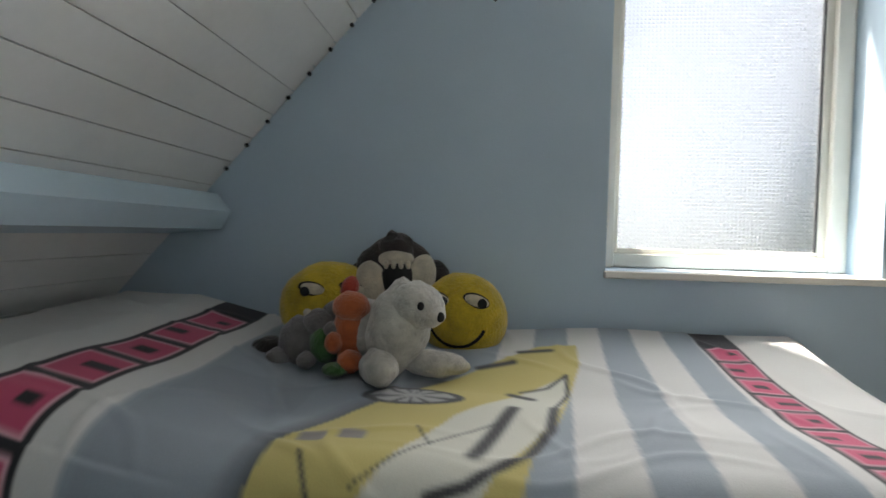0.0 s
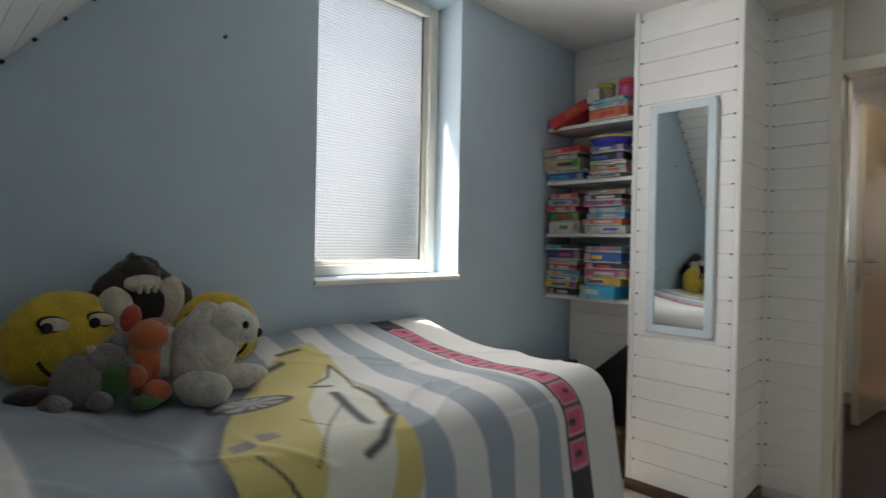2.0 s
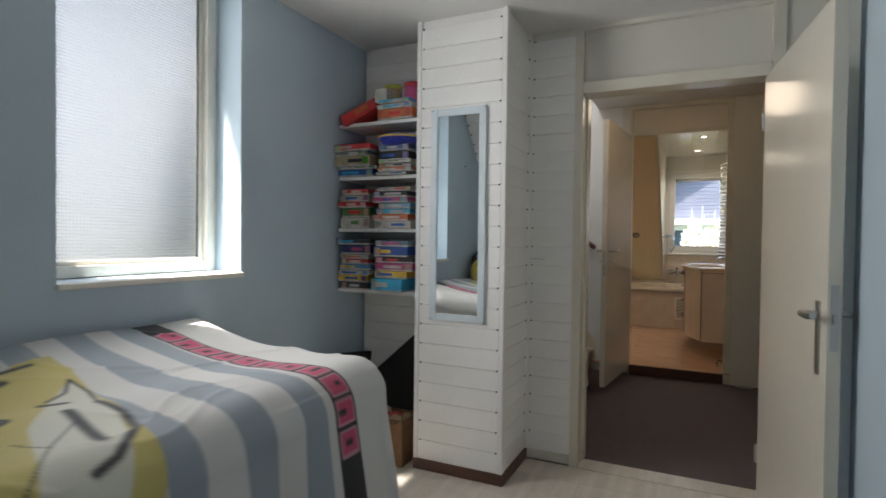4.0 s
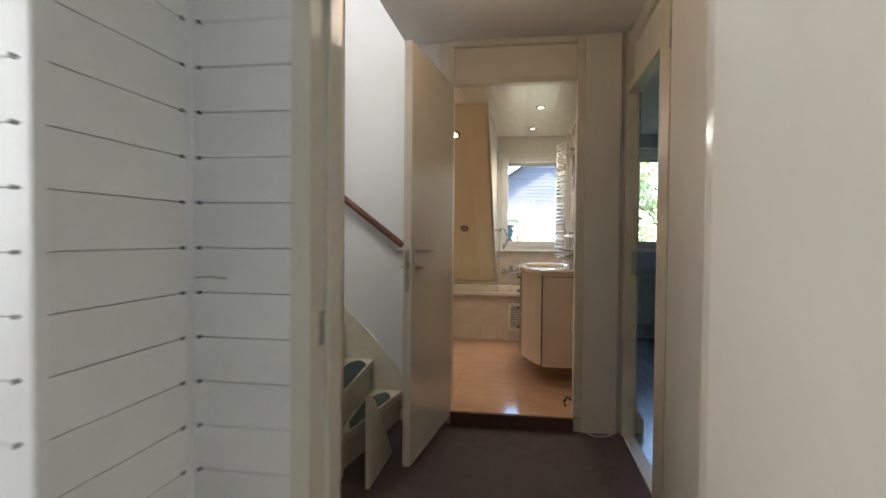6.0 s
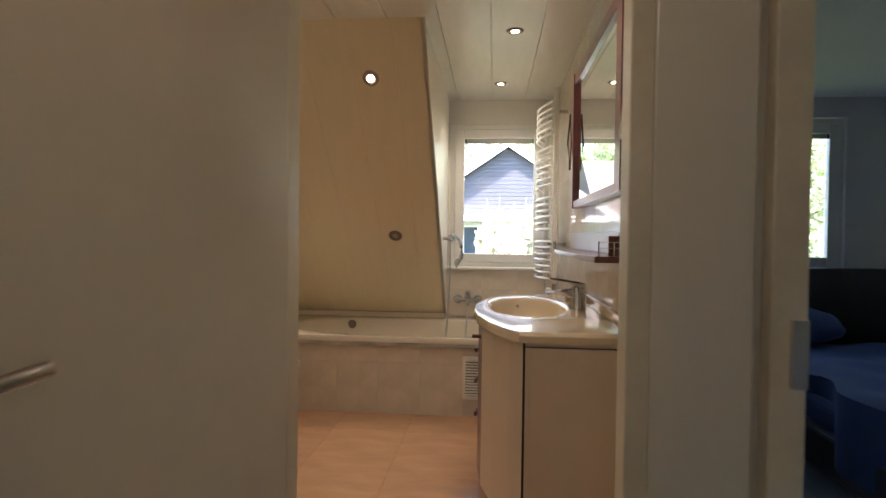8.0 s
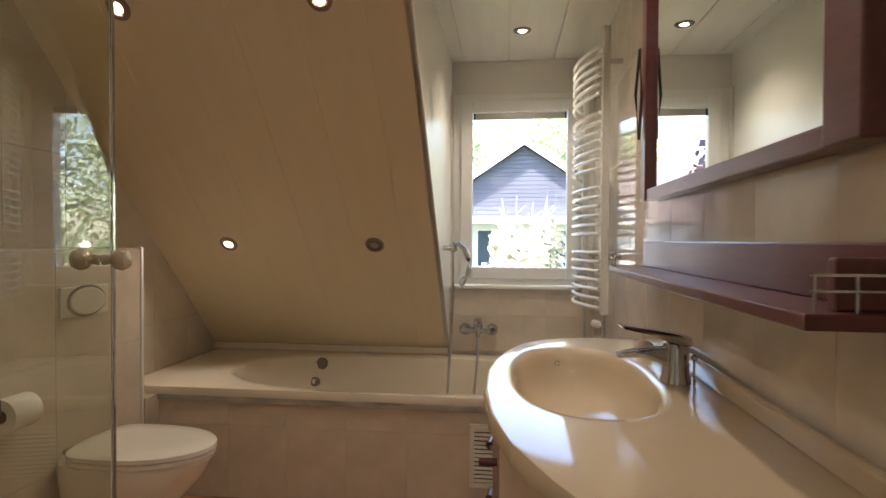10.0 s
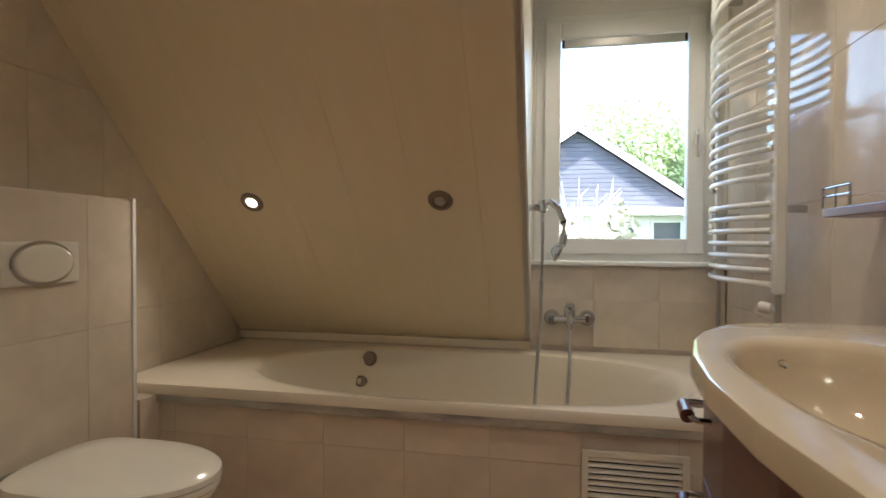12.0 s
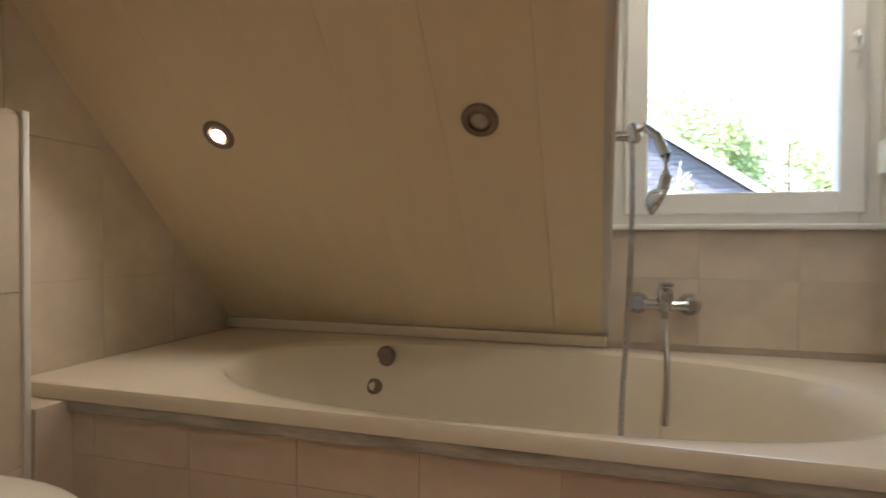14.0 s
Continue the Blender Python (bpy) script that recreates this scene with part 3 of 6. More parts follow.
bearings = [-8, 4, 16, 27, 48, 76, 104, 130, 154, 178, 200]
corners = (math.degrees(math.atan2(STAIR_SIDE - NEWEL.y, STAIR_END - NEWEL.x)), math.degrees(math.atan2(STAIR_SIDE - NEWEL.y, 2.42 - NEWEL.x)))
for k in range(10):
    z = RISE * (k + 1)
    d0, d1 = bearings[k], bearings[k + 1] + 3
    rim = [stair_edge(d0)] + [stair_edge(c) for c in corners if d0 < c < d1] + [stair_edge(d1)]
    near = [NEWEL + (p - NEWEL).normalized() * 0.05 for p in (rim[-1], rim[0])]
    part("tread", prism([tuple(p) for p in rim + near], "z", z - 0.042, z, 0.005), CREAM_WORN, stairs)
    if k < 5:
        a = rim[0]
        d = (a - NEWEL).normalized()
        n = Vector((-d.y, d.x))
        q = [NEWEL + d * 0.05 + n * 0.02, a + n * 0.02, a + n * 0.038, NEWEL + d * 0.05 + n * 0.038]
        part("riser", prism([tuple(p) for p in q], "z", z - RISE, z - 0.043), CREAM_WORN, stairs)
    pad = []
    m0, m1 = d0 + 1.0, bearings[k + 1] - 1.0
    for f in (0, 0.25, 0.5, 0.75, 1):
        e = stair_edge(m0 + (m1 - m0) * f)
        reach = 0.80 + 0.10 * math.sin(math.pi * min(1, f * 1.2))
        pad.append(NEWEL.lerp(e, reach if f < 1 else 0.70))
    pad += [NEWEL.lerp(stair_edge(m1), 0.30), NEWEL.lerp(stair_edge(m0), 0.20)]
    part("carpet_pad", prism([tuple(p) for p in pad], "z", z + 0.0005, z + 0.008), GREEN_CARPET, stairs, "dark green carpet pad")
part("newel_post", box(NEWEL.x - 0.065, NEWEL.x + 0.065, NEWEL.y - 0.03, NEWEL.y + 0.03, 0, 2.384, 0.006), CREAM_WORN, stairs)
e = stair_edge(46)
d = (e - NEWEL).normalized()
n = Vector((-d.y, d.x)) * 0.02
part("spandrel_panel", prism([tuple(p) for p in (NEWEL + d * 0.05, e, e + n, NEWEL + d * 0.05 + n)], "z", 0.0, RISE * 4 - 0.043), CREAM_WORN, stairs)
part("spandrel_panel", prism([(2.98, 0.0), (NEWEL.x - 0.06, 0.0), (NEWEL.x - 0.06, 0.925), (2.98, 1.0)], "y", NEWEL.y - 0.012, NEWEL.y + 0.012, 0.003), CREAM_WORN, stairs)
part("wall_string", prism([(0.44, 0.0), (0.44, 0.26), (0.62, 0.50), (0.83, 0.70), (STAIR_SIDE, 0.92), (STAIR_SIDE, 0.0)], "x", STAIR_END - 0.022, STAIR_END - 0.0025, 0.003), CREAM_WORN, stairs)
part("wall_string", prism([(2.42, 2.05), (3.2, 1.32), (STAIR_END - 0.02, 0.92), (STAIR_END - 0.02, 0.6), (3.2, 1.0), (2.42, 1.7)], "y", STAIR_SIDE - 0.022, STAIR_SIDE - 0.0025, 0.003), CREAM_WORN, stairs)
part("foot_string", prism([(3.38, 0.0), (3.82, 0.0), (3.56, 0.30), (3.46, 0.40), (3.38, 0.44)], "y", 0.395, 0.418, 0.003), CREAM_WORN, stairs)
for a, b in (((STAIR_END - 0.06, 0.45, 1.115), (STAIR_END - 0.06, 1.03, 1.56)), ((STAIR_END - 0.12, STAIR_SIDE - 0.06, 1.575), (3.52, STAIR_SIDE - 0.06, 1.725)), ((3.49, STAIR_SIDE - 0.06, 1.75), (2.75, STAIR_SIDE - 0.06, 2.10))):
    rail = thing("handrail", (0, 0, 0), "red-brown varnished wooden handrail on the stair wall", "handrail", "stair handrails")
    part("rail", tube([Vector(a).lerp(Vector(b), f) for f in (0, 0.01, 0.03, 0.5, 0.97, 0.99, 1)], lambda f: 0.012 if f in (0, 1) else 0.021, 12), RAIL_WOOD, rail, smooth=True)
    for f in (0.3, 0.8):
        p = Vector(a).lerp(Vector(b), f)
        w = Vector((0.055, 0, -0.03)) if a[0] == b[0] else Vector((0, 0.055, -0.03))
        part("bracket", tube([p, p + Vector((0, 0, -0.03)), p + w], 0.006, 8), STEEL, rail, smooth=True)

# ---------------------------------------------------------------- structure: bathroom
ORIGIN = BATH_ORIGIN
BX0, BX1, BY0, BY1 = 4.474, 7.62, -0.48, 1.88
SX, SZ, SK = 7.03, 1.267, -1.087


def bath_slope_z(x):
    return SZ + SK * (x - SX)


def bath_slope_x(z):
    return SX + (z - SZ) / SK


CHEEK = 0.377
floor_b = structure("floor_bathroom", box(4.45, 8.0, -0.7, 2.1, -0.1, FLOOR_B - 0.008), GROUT, "peach tiled bathroom floor", "floor")
wall_r = structure("wall_bath_south", box(4.45, 8.1, BY0 - 0.12, BY0 - 0.006, -0.1, 2.6), GROUT, "beige marbled tile wall behind the vanity", "wall")
wall_l = structure("wall_bath_north", box(4.45, 8.1, BY1 + 0.006, BY1 + 0.12, -0.1, 2.6), GROUT, "beige marbled tile wall beside the toilet", "wall")
wall_w = structure("wall_bath_low", box(BX1 + 0.006, BX1 + 0.10, BY0, CHEEK, 0, 1.0), GROUT, "beige tiled wall below the bathroom window", "wall")
structure("wall_bath_head", box(7.70, 7.80, BY0 - 0.006, CHEEK + 0.03, 2.19, 2.45), CREAM_WALL, "cream wall strip above the bathroom window", "wall")
structure("wall_bath_knee", box(BX1 + 0.02, BX1 + 0.12, CHEEK, BY1, 0.0, 0.70), CREAM_WALL, "low wall behind the bath under the slope", "wall")
structure("dormer_cheek", prism([(bath_slope_x(2.40), 2.40), (bath_slope_x(0.60), 0.60), (7.80, 0.60), (7.80, 2.40)], "y", CHEEK, CHEEK + 0.02), BATH_CEILING, "glossy white panelled side of the dormer", "wall")
part("edge_trim", prism([(bath_slope_x(2.39) - 0.006, 2.39), (bath_slope_x(0.64) - 0.006, 0.64), (bath_slope_x(0.64) + 0.02, 0.64), (bath_slope_x(2.39) + 0.02, 2.39)], "y", CHEEK - 0.008, CHEEK + 0.0), PVC, None)
tagged(bpy.data.objects["edge_trim.001"] if "edge_trim.001" in bpy.data.objects else bpy.data.objects["edge_trim"], "white plastic trim along the slope edge", "trim", kind="structure")
bm = bmesh.new()
y = CHEEK + 0.001
while y < BY1:
    y2 = min(BY1 + 0.006, 0.55 + 0.25 * math.ceil((y - 0.55 + 1e-4) / 0.25))
    a, b = 0.628, 2.42
    prism([(bath_slope_x(a), a), (bath_slope_x(b), b), (bath_slope_x(b) + 0.02, b + 0.02), (bath_slope_x(a) + 0.02, a + 0.02)], "y", y, y2 - 0.0011, into=bm)
    y = y2
prism([(bath_slope_x(0.6) + 0.012, 0.6), (bath_slope_x(2.5) + 0.012, 2.5), (bath_slope_x(2.5) + 0.1, 2.5), (bath_slope_x(0.6) + 0.1, 0.6)], "y", CHEEK + 0.02, BY1 + 0.1, into=bm)
structure("ceiling_bath_slope", bm, SLOPE_PANEL, "sloping bathroom ceiling of smooth cream panels", "ceiling")
bm = bmesh.new()
for k in range(-3, 10):
    a, b = max(BY0 - 0.004, 0.03 + 0.27 * k), min(BY1 + 0.004, 0.03 + 0.27 * (k + 1) - 0.004)
    if b > a:
        box(BX0, 7.80, a, b, CEIL_B, CEIL_B + 0.02, 0.002, 1, into=bm)
box(4.45, 8.0, -0.6, 2.0, CEIL_B + 0.012, CEIL_B + 0.1, into=bm)
structure("ceiling_bathroom", bm, BATH_CEILING, "white panelled bathroom ceiling with recessed spots", "ceiling")

# bathroom window
win2 = thing("window_2", (0, 0, 0), "white plastic bathroom window with one opening sash", "window", kind="structure")


def sash_window(parent, x, y0, y1, z0, z1, handle_y, shade=True):
    """A plastic window in a plane across x: outer frame, sash, pane, blind housing and handle."""
    bm = box(x, x + 0.07, y0, y0 + 0.06, z0, z1, 0.004)
    box(x, x + 0.07, y1 - 0.06, y1, z0, z1, 0.004, into=bm)
    box(x + 0.001, x + 0.069, y0 + 0.06, y1 - 0.06, z0, z0 + 0.05, 0.004, into=bm)
    box(x + 0.001, x + 0.069, y0 + 0.06, y1 - 0.06, z1 - 0.055, z1, 0.004, into=bm)
    part("window_frame", bm, PVC, parent)
    a0, a1, b0, b1 = y0 + 0.045, y1 - 0.045, z0 + 0.035, z1 - 0.04
    bm = box(x - 0.018, x + 0.04, a0, a0 + 0.075, b0, b1, 0.006)
    box(x - 0.018, x + 0.04, a1 - 0.075, a1, b0, b1, 0.006, into=bm)
    box(x - 0.017, x + 0.039, a0 + 0.075, a1 - 0.075, b0, b0 + 0.072, 0.006, into=bm)
    box(x - 0.017, x + 0.039, a0 + 0.075, a1 - 0.075, b1 - 0.075, b1, 0.006, into=bm)
    part("sash", bm, PVC, parent)
    p = part("pane", box(x + 0.008, x + 0.014, a0 + 0.07, a1 - 0.07, b0 + 0.07, b1 - 0.07), GLASS, parent, "clear glass")
    p.visible_shadow = False
    if shade:
        bl = part("blind_housing", box(x - 0.012, x + 0.006, a0 + 0.078, a1 - 0.078, b1 - 0.118, b1 - 0.078, 0.004), STEEL, parent, "grey pleated blind pulled up")
        for yy in (a0 + 0.085, a1 - 0.085):
            part("end_cap", box(x - 0.015, x - 0.011, yy - 0.006, yy + 0.006, b1 - 0.118, b1 - 0.08, 0.002), BLACK, bl)
    h = part("window_handle", box(x - 0.026, x - 0.017, handle_y - 0.014, handle_y + 0.014, (z0 + z1) / 2 - 0.045, (z0 + z1) / 2 + 0.035, 0.004), PVC, parent, "white window handle")
    part("grip", tube([(x - 0.024, handle_y, (z0 + z1) / 2 + 0.01), (x - 0.052, handle_y, (z0 + z1) / 2 + 0.008), (x - 0.058, handle_y, (z0 + z1) / 2 - 0.01), (x - 0.055, handle_y, (z0 + z1) / 2 - 0.11)], 0.0085, 10), PVC, h, smooth=True)


sash_window(win2, 7.70, -0.445, 0.365, 1.02, 2.19, -0.36)
part("window_board", box(BX1 - 0.02, 7.70, BY0 + 0.002, CHEEK - 0.002, 1.0, 1.02, 0.006), PVC, win2, "white window board")
part("reveal", box(7.62, 7.76, -0.48, -0.445, 1.02, 2.19), CREAM_WALL, win2)
part("reveal", box(7.66, 7.76, 0.365, CHEEK, 1.02, 2.19), CREAM_WALL, win2)

# ---------------------------------------------------------------- structure: second bedroom
structure("floor_bedroom_2", box(3.2, 8.0, -3.6, -0.61, -0.1, -0.004), GREY_LAMINATE, "grey-blue laminate floor in the second bedroom", "floor")
structure("ceiling_bedroom_2", box(3.2, 8.0, -3.6, -0.63, 2.385, 2.5), CEILING, "white ceiling of the second bedroom", "ceiling")
structure("wall_bedroom_2_east", wall_with_hole("x", 7.70, 7.82, -3.6, -0.6, -0.1, 2.5, [(-2.73, -1.11, 1.02, 2.23)]), WHITE_WALL, "white wall with a double window", "wall")
structure("wall_bedroom_2_south", box(3.2, 8.0, -3.7, -3.6, -0.1, 2.5), WHITE_WALL, "white wall of the second bedroom", "wall")
structure("wall_bedroom_2_west", box(3.1, 3.2, -3.7, -0.63, -0.1, 2.5), WHITE_WALL, "white wall of the second bedroom", "wall")
structure("wall_bedroom_2_north", box(4.55, 7.7, -0.64, -0.606, -0.1, 2.5), WHITE_WALL, "white wall of the second bedroom", "wall")
win3 = thing("window_3", (0, 0, 0), "white plastic double window in the second bedroom", "window", kind="structure")
sash_window(win3, 7.71, -1.923, -1.12, 1.03, 2.22, -1.86)
sash_window(win3, 7.71, -2.72, -1.924, 1.03, 2.22, -1.985)
part("window_board", box(7.60, 7.71, -2.78, -1.06, 1.0, 1.03, 0.006), PVC, win3)

# ---------------------------------------------------------------- outdoors
GRASS = material("grass_ground", (0.06, 0.09, 0.03), 0.9, vary=0.4, scale=0.8, fine=12, bump=0.4, depth=0.02)
SIDING = material("dark_slate_siding", (0.11, 0.115, 0.15), 0.7, vary=0.15, scale=2, fine=30, stretch=(1, 1, 6), per_object=0.08)
HOUSE_WHITE = material("white_render", (0.78, 0.77, 0.74), 0.8, vary=0.06, scale=1, fine=30)
ROOF = material("dark_roof_tiles", (0.14, 0.11, 0.10), 0.8, vary=0.25, scale=3, fine=20, bump=0.6, depth=0.02)
# LEAF_A to LEAF_C are paled: overexposed sunlight is put into the leaf colour
LEAF_A = material("sunny_leaves", (0.56, 0.66, 0.36), 0.6, vary=0.3, scale=1.2, fine=8, bump=0)
LEAF_B = material("overexposed_leaves", (0.75, 0.72, 0.55), 0.7, vary=0.3, scale=2.0, fine=12, bump=0)
LEAF_C = material("willow_leaves", (0.54, 0.62, 0.36), 0.6, vary=0.35, scale=1.0, fine=8, bump=0)
LEAF_D = material("purple_leaves", (0.14, 0.08, 0.11), 0.6, vary=0.5, scale=1.0, fine=8, bump=0)
BARK = material("tree_bark", (0.12, 0.09, 0.07), 0.9, vary=0.3, scale=5, fine=30, bump=0.6, depth=0.01)
structure("ground", box(-400, 400, -400, 400, -3.1, -2.9), GRASS, "green ground round the house", "ground")


def leaves(count, centre, radii, size, rng, hang=0.0, hollow=0.55):
    """A crown of many small leaf clumps with gaps, as one mesh."""
    verts, faces = [], []
    blobs = [(Vector((rng.uniform(-1, 1), rng.uniform(-1, 1), rng.uniform(-1, 1))), rng.uniform(0.25, 0.5)) for _ in range(26)]
    for _ in range(count):
        c, r = blobs[rng.randrange(len(blobs))]
        d = Vector((rng.gauss(0, 1), rng.gauss(0, 1), rng.gauss(0, 1))).normalized()
        p = c * 0.75 + d * r * rng.uniform(hollow, 1.0)
        p = Vector((p.x * radii[0], p.y * radii[1], p.z * radii[2])) + Vector(centre)
        p.z -= hang * rng.random() * radii[2]
        n = Vector((rng.gauss(0, 1), rng.gauss(0, 1), rng.gauss(0, 1))).normalized()
        t = n.orthogonal().normalized() * size * rng.uniform(0.5, 1.2)
        u = n.cross(t) * rng.uniform(0.4, 0.8)
        k = len(verts)
        verts += [tuple(p - t), tuple(p + u), tuple(p + t), tuple(p - u)]
        faces.append((k, k + 1, k + 2, k + 3))
    bm = bmesh.new()
    vs = [bm.verts.new(v) for v in verts]
    for f in faces:
        bm.faces.new([vs[i] for i in f])
    return bm


def tree(name, x, y, top, spread, leaf, label, seed, count=5000, size=0.16, hang=0.0, low=0.3):
    rng = random.Random(seed)
    t = thing(name, (x, y, -2.9), label, "tree")
    h = top + 2.9
    part("trunk", tube([(0, 0, 0), (0.05, 0.03, h * 0.3), (-0.04, 0.02, h * 0.6), (0.02, 0, h * 0.9)], lambda f: 0.05 * h * 0.5 * (1 - 0.85 * f) + 0.02, 8), BARK, t, smooth=True)
    for k in range(7):
        a, z = k * 2.4 + rng.random(), h * rng.uniform(0.3, 0.7)
        part("limb", tube([(0, 0, z), (spread * 0.35 * math.cos(a), spread * 0.35 * math.sin(a), z + h * 0.1), (spread * 0.7 * math.cos(a), spread * 0.7 * math.sin(a), z + h * 0.16)], lambda f: 0.07 * (1 - 0.8 * f), 6), BARK, t, smooth=True)
    part("crown", leaves(count, (0, 0, h * (1 + low) / 2), (spread, spread, h * (1 - low) / 2), size, rng, hang), leaf, t)
    return t


tree("broadleaf_tree", 33, -2.6, 8.2, 3.0, LEAF_A, "sunlit light green tree behind the neighbour's roof", 1, 18000, 0.13)
tree("broadleaf_tree", 34, -8.0, 6.6, 3.6, LEAF_A, "sunlit yellow-green tree behind the neighbour's roof", 2, 18000, 0.13)
tree("broadleaf_tree", 36, 4.0, 8.0, 3.4, LEAF_A, "sunlit green tree behind the neighbouring houses", 3, 18000, 0.13)
tree("weeping_tree", 17, -6.2, 6.4, 2.6, LEAF_C, "pale green weeping tree outside the second bedroom", 4, 22000, 0.08, hang=0.5, low=0.05)
tree("weeping_tree", 19, -10.5, 6.8, 3.0, LEAF_C, "pale green weeping tree beyond the garden", 5, 16000, 0.10, hang=0.4, low=0.05)
tree("purple_leaved_tree", 20, 6.0, 4.6, 2.2, LEAF_D, "small tree with dark purple leaves", 6, 5000, 0.16)
tree("broadleaf_tree", 1.5, 11.0, 1.9, 3.6, LEAF_A, "green garden tree behind the patterned window", 7, 5000, 0.2, low=0.1)
tree("broadleaf_tree", 7.5, 13.0, 2.2, 3.6, LEAF_A, "green garden tree near the hedge", 8, 5000, 0.2, low=0.1)
# its near-white colour stands for sun glare on the leaves
shrub = thing("sunlit_shrub", (13.5, -0.25, -2.9), "tall pale sunlit shrub with feathery tips", "shrub")
rng = random.Random(9)
for k in range(14):
    a = rng.random() * 6.28
    top = Vector((0.35 * math.cos(a), 0.42 * math.sin(a), rng.uniform(4.3, 5.15)))
    bend = Vector((rng.uniform(-0.12, 0.12), rng.uniform(-0.15, 0.15), 0))
    stem = part("stem", tube([(0.15 * math.cos(a), 0.2 * math.sin(a), 0), top * 0.6 + bend, top * 0.85 - bend * 0.5, top], lambda f: 0.018 * (1 - 0.7 * f), 5), LEAF_B, shrub)
    for q in range(3):
        root = (top * 0.85 - bend * 0.5).lerp(top, q * 0.3)
        part("twig", tube([root, root + Vector((rng.uniform(-0.1, 0.1), rng.uniform(-0.18, 0.18), rng.uniform(0.1, 0.25)))], lambda f: 0.008 * (1 - 0.6 * f), 4), LEAF_B, stem)
part("foliage", leaves(9000, (0, 0, 3.2), (0.75, 0.62, 1.25), 0.09, rng), LEAF_B, shrub)

house = thing("neighbour_house", (22, -0.51, -2.9), "house with dark boarded gable, white bargeboards and white ground floor", "house")
HW, AP, EV = 3.45, 7.36, 5.0
k = (AP - EV) / HW
part("wall", box(0.05, 8, -HW + 0.05, HW - 0.05, 0, 4.9), HOUSE_WHITE, house)
part("gable", prism([(-HW + 0.05, 4.9), (HW - 0.05, 4.9), (0, AP - 0.12)], "x", 0.03, 8), SIDING, house)
z = 4.92
while z < AP - 0.2:
    w = (AP - 0.1 - z) / k
    part("siding_board", prism([(-w, z), (w, z), (w - 0.13 / k, z + 0.125), (-w + 0.13 / k, z + 0.125)], "x", -0.012, 0.03), SIDING, house)
    z += 0.135
for s in (1, -1):
    part("roof", prism([(s * (HW + 0.35), EV - 0.35 * k), (0, AP), (0, AP + 0.2), (s * (HW + 0.4), EV - 0.35 * k + 0.16)], "x", -0.25, 8), ROOF, house)
    part("bargeboard", prism([(s * (HW + 0.37), EV - 0.36 * k - 0.08), (0, AP - 0.10), (0, AP + 0.13), (s * (HW + 0.37), EV - 0.36 * k + 0.15)], "x", -0.31, -0.25), HOUSE_WHITE, house)
part("fascia", box(-0.6, 0.03, -HW, HW, 4.72, 4.92, 0.01), HOUSE_WHITE, house)
for yy in (-2.6, -1.3, 1.1, 2.4):
    w = part("window", box(0.0, 0.049, yy - 0.45, yy + 0.45, 3.3, 4.6), HOUSE_WHITE, house)
    part("pane", box(-0.012, -0.001, yy - 0.37, yy + 0.37, 3.38, 4.52), plain("dark_window", (0.05, 0.07, 0.09), 0.1), w)
house2 = thing("far_house", (27, 6.8, -2.9), "house with a grey tiled roof beyond the garden", "house")
part("wall", box(0, 7, -3, 3, 0, 5.2), HOUSE_WHITE, house2)
part("roof", prism([(-0.4, 5.0), (7.4, 5.0), (3.5, 8.0)], "y", -3.3, 3.3), ROOF, house2)

# ---------------------------------------------------------------- bedroom things
ORIGIN = Vector((0, 0, 0))
BED_L, BED_R, BED_F, BED_TOP = -1.18, 0.78, 0.62, 0.792
WHITE_CLOTH = material("white_cotton", (0.78, 0.77, 0.74), 0.9, vary=0.05, scale=5, fine=250, bump=0.3, sheen=0.2)
bed = thing("bed", (0, 0, 0), "single bed standing along the blue wall under a printed duvet", "bed")
part("mattress", box(BED_L, BED_R - 0.03, BED_F + 0.02, 1.375, 0.50, 0.74, 0.05, 3), WHITE_CLOTH, bed)
part("base", box(BED_L, BED_R - 0.03, BED_F + 0.03, 1.37, 0.26, 0.50, 0.01), BLACK, bed)
for x in (BED_L + 0.05, BED_R - 0.1):
    for y in (BED_F + 0.08, 1.30):
        part("leg", box(x - 0.03, x + 0.03, y - 0.03, y + 0.03, 0, 0.26, 0.004), DARK_WOOD, bed)


def near_line(px, py, pts):
    """Distance from points to a polyline."""
    best = np.full(px.shape, 9.0)
    for (ax, ay), (bx, by) in zip(pts, pts[1:]):
        dx, dy = bx - ax, by - ay
        t = np.clip(((px - ax) * dx + (py - ay) * dy) / (dx * dx + dy * dy), 0, 1)
        best = np.minimum(best, np.hypot(px - ax - t * dx, py - ay - t * dy))
    return best


def inside(px, py, pts):
    odd = np.zeros(px.shape, bool)
    for (ax, ay), (bx, by) in zip(pts, pts[1:] + pts[:1]):
        with np.errstate(divide="ignore", invalid="ignore"):
            cross = (ay > py) != (by > py)
            odd ^= cross & (px < (bx - ax) * (py - ay) / (by - ay) + ax)
    return odd


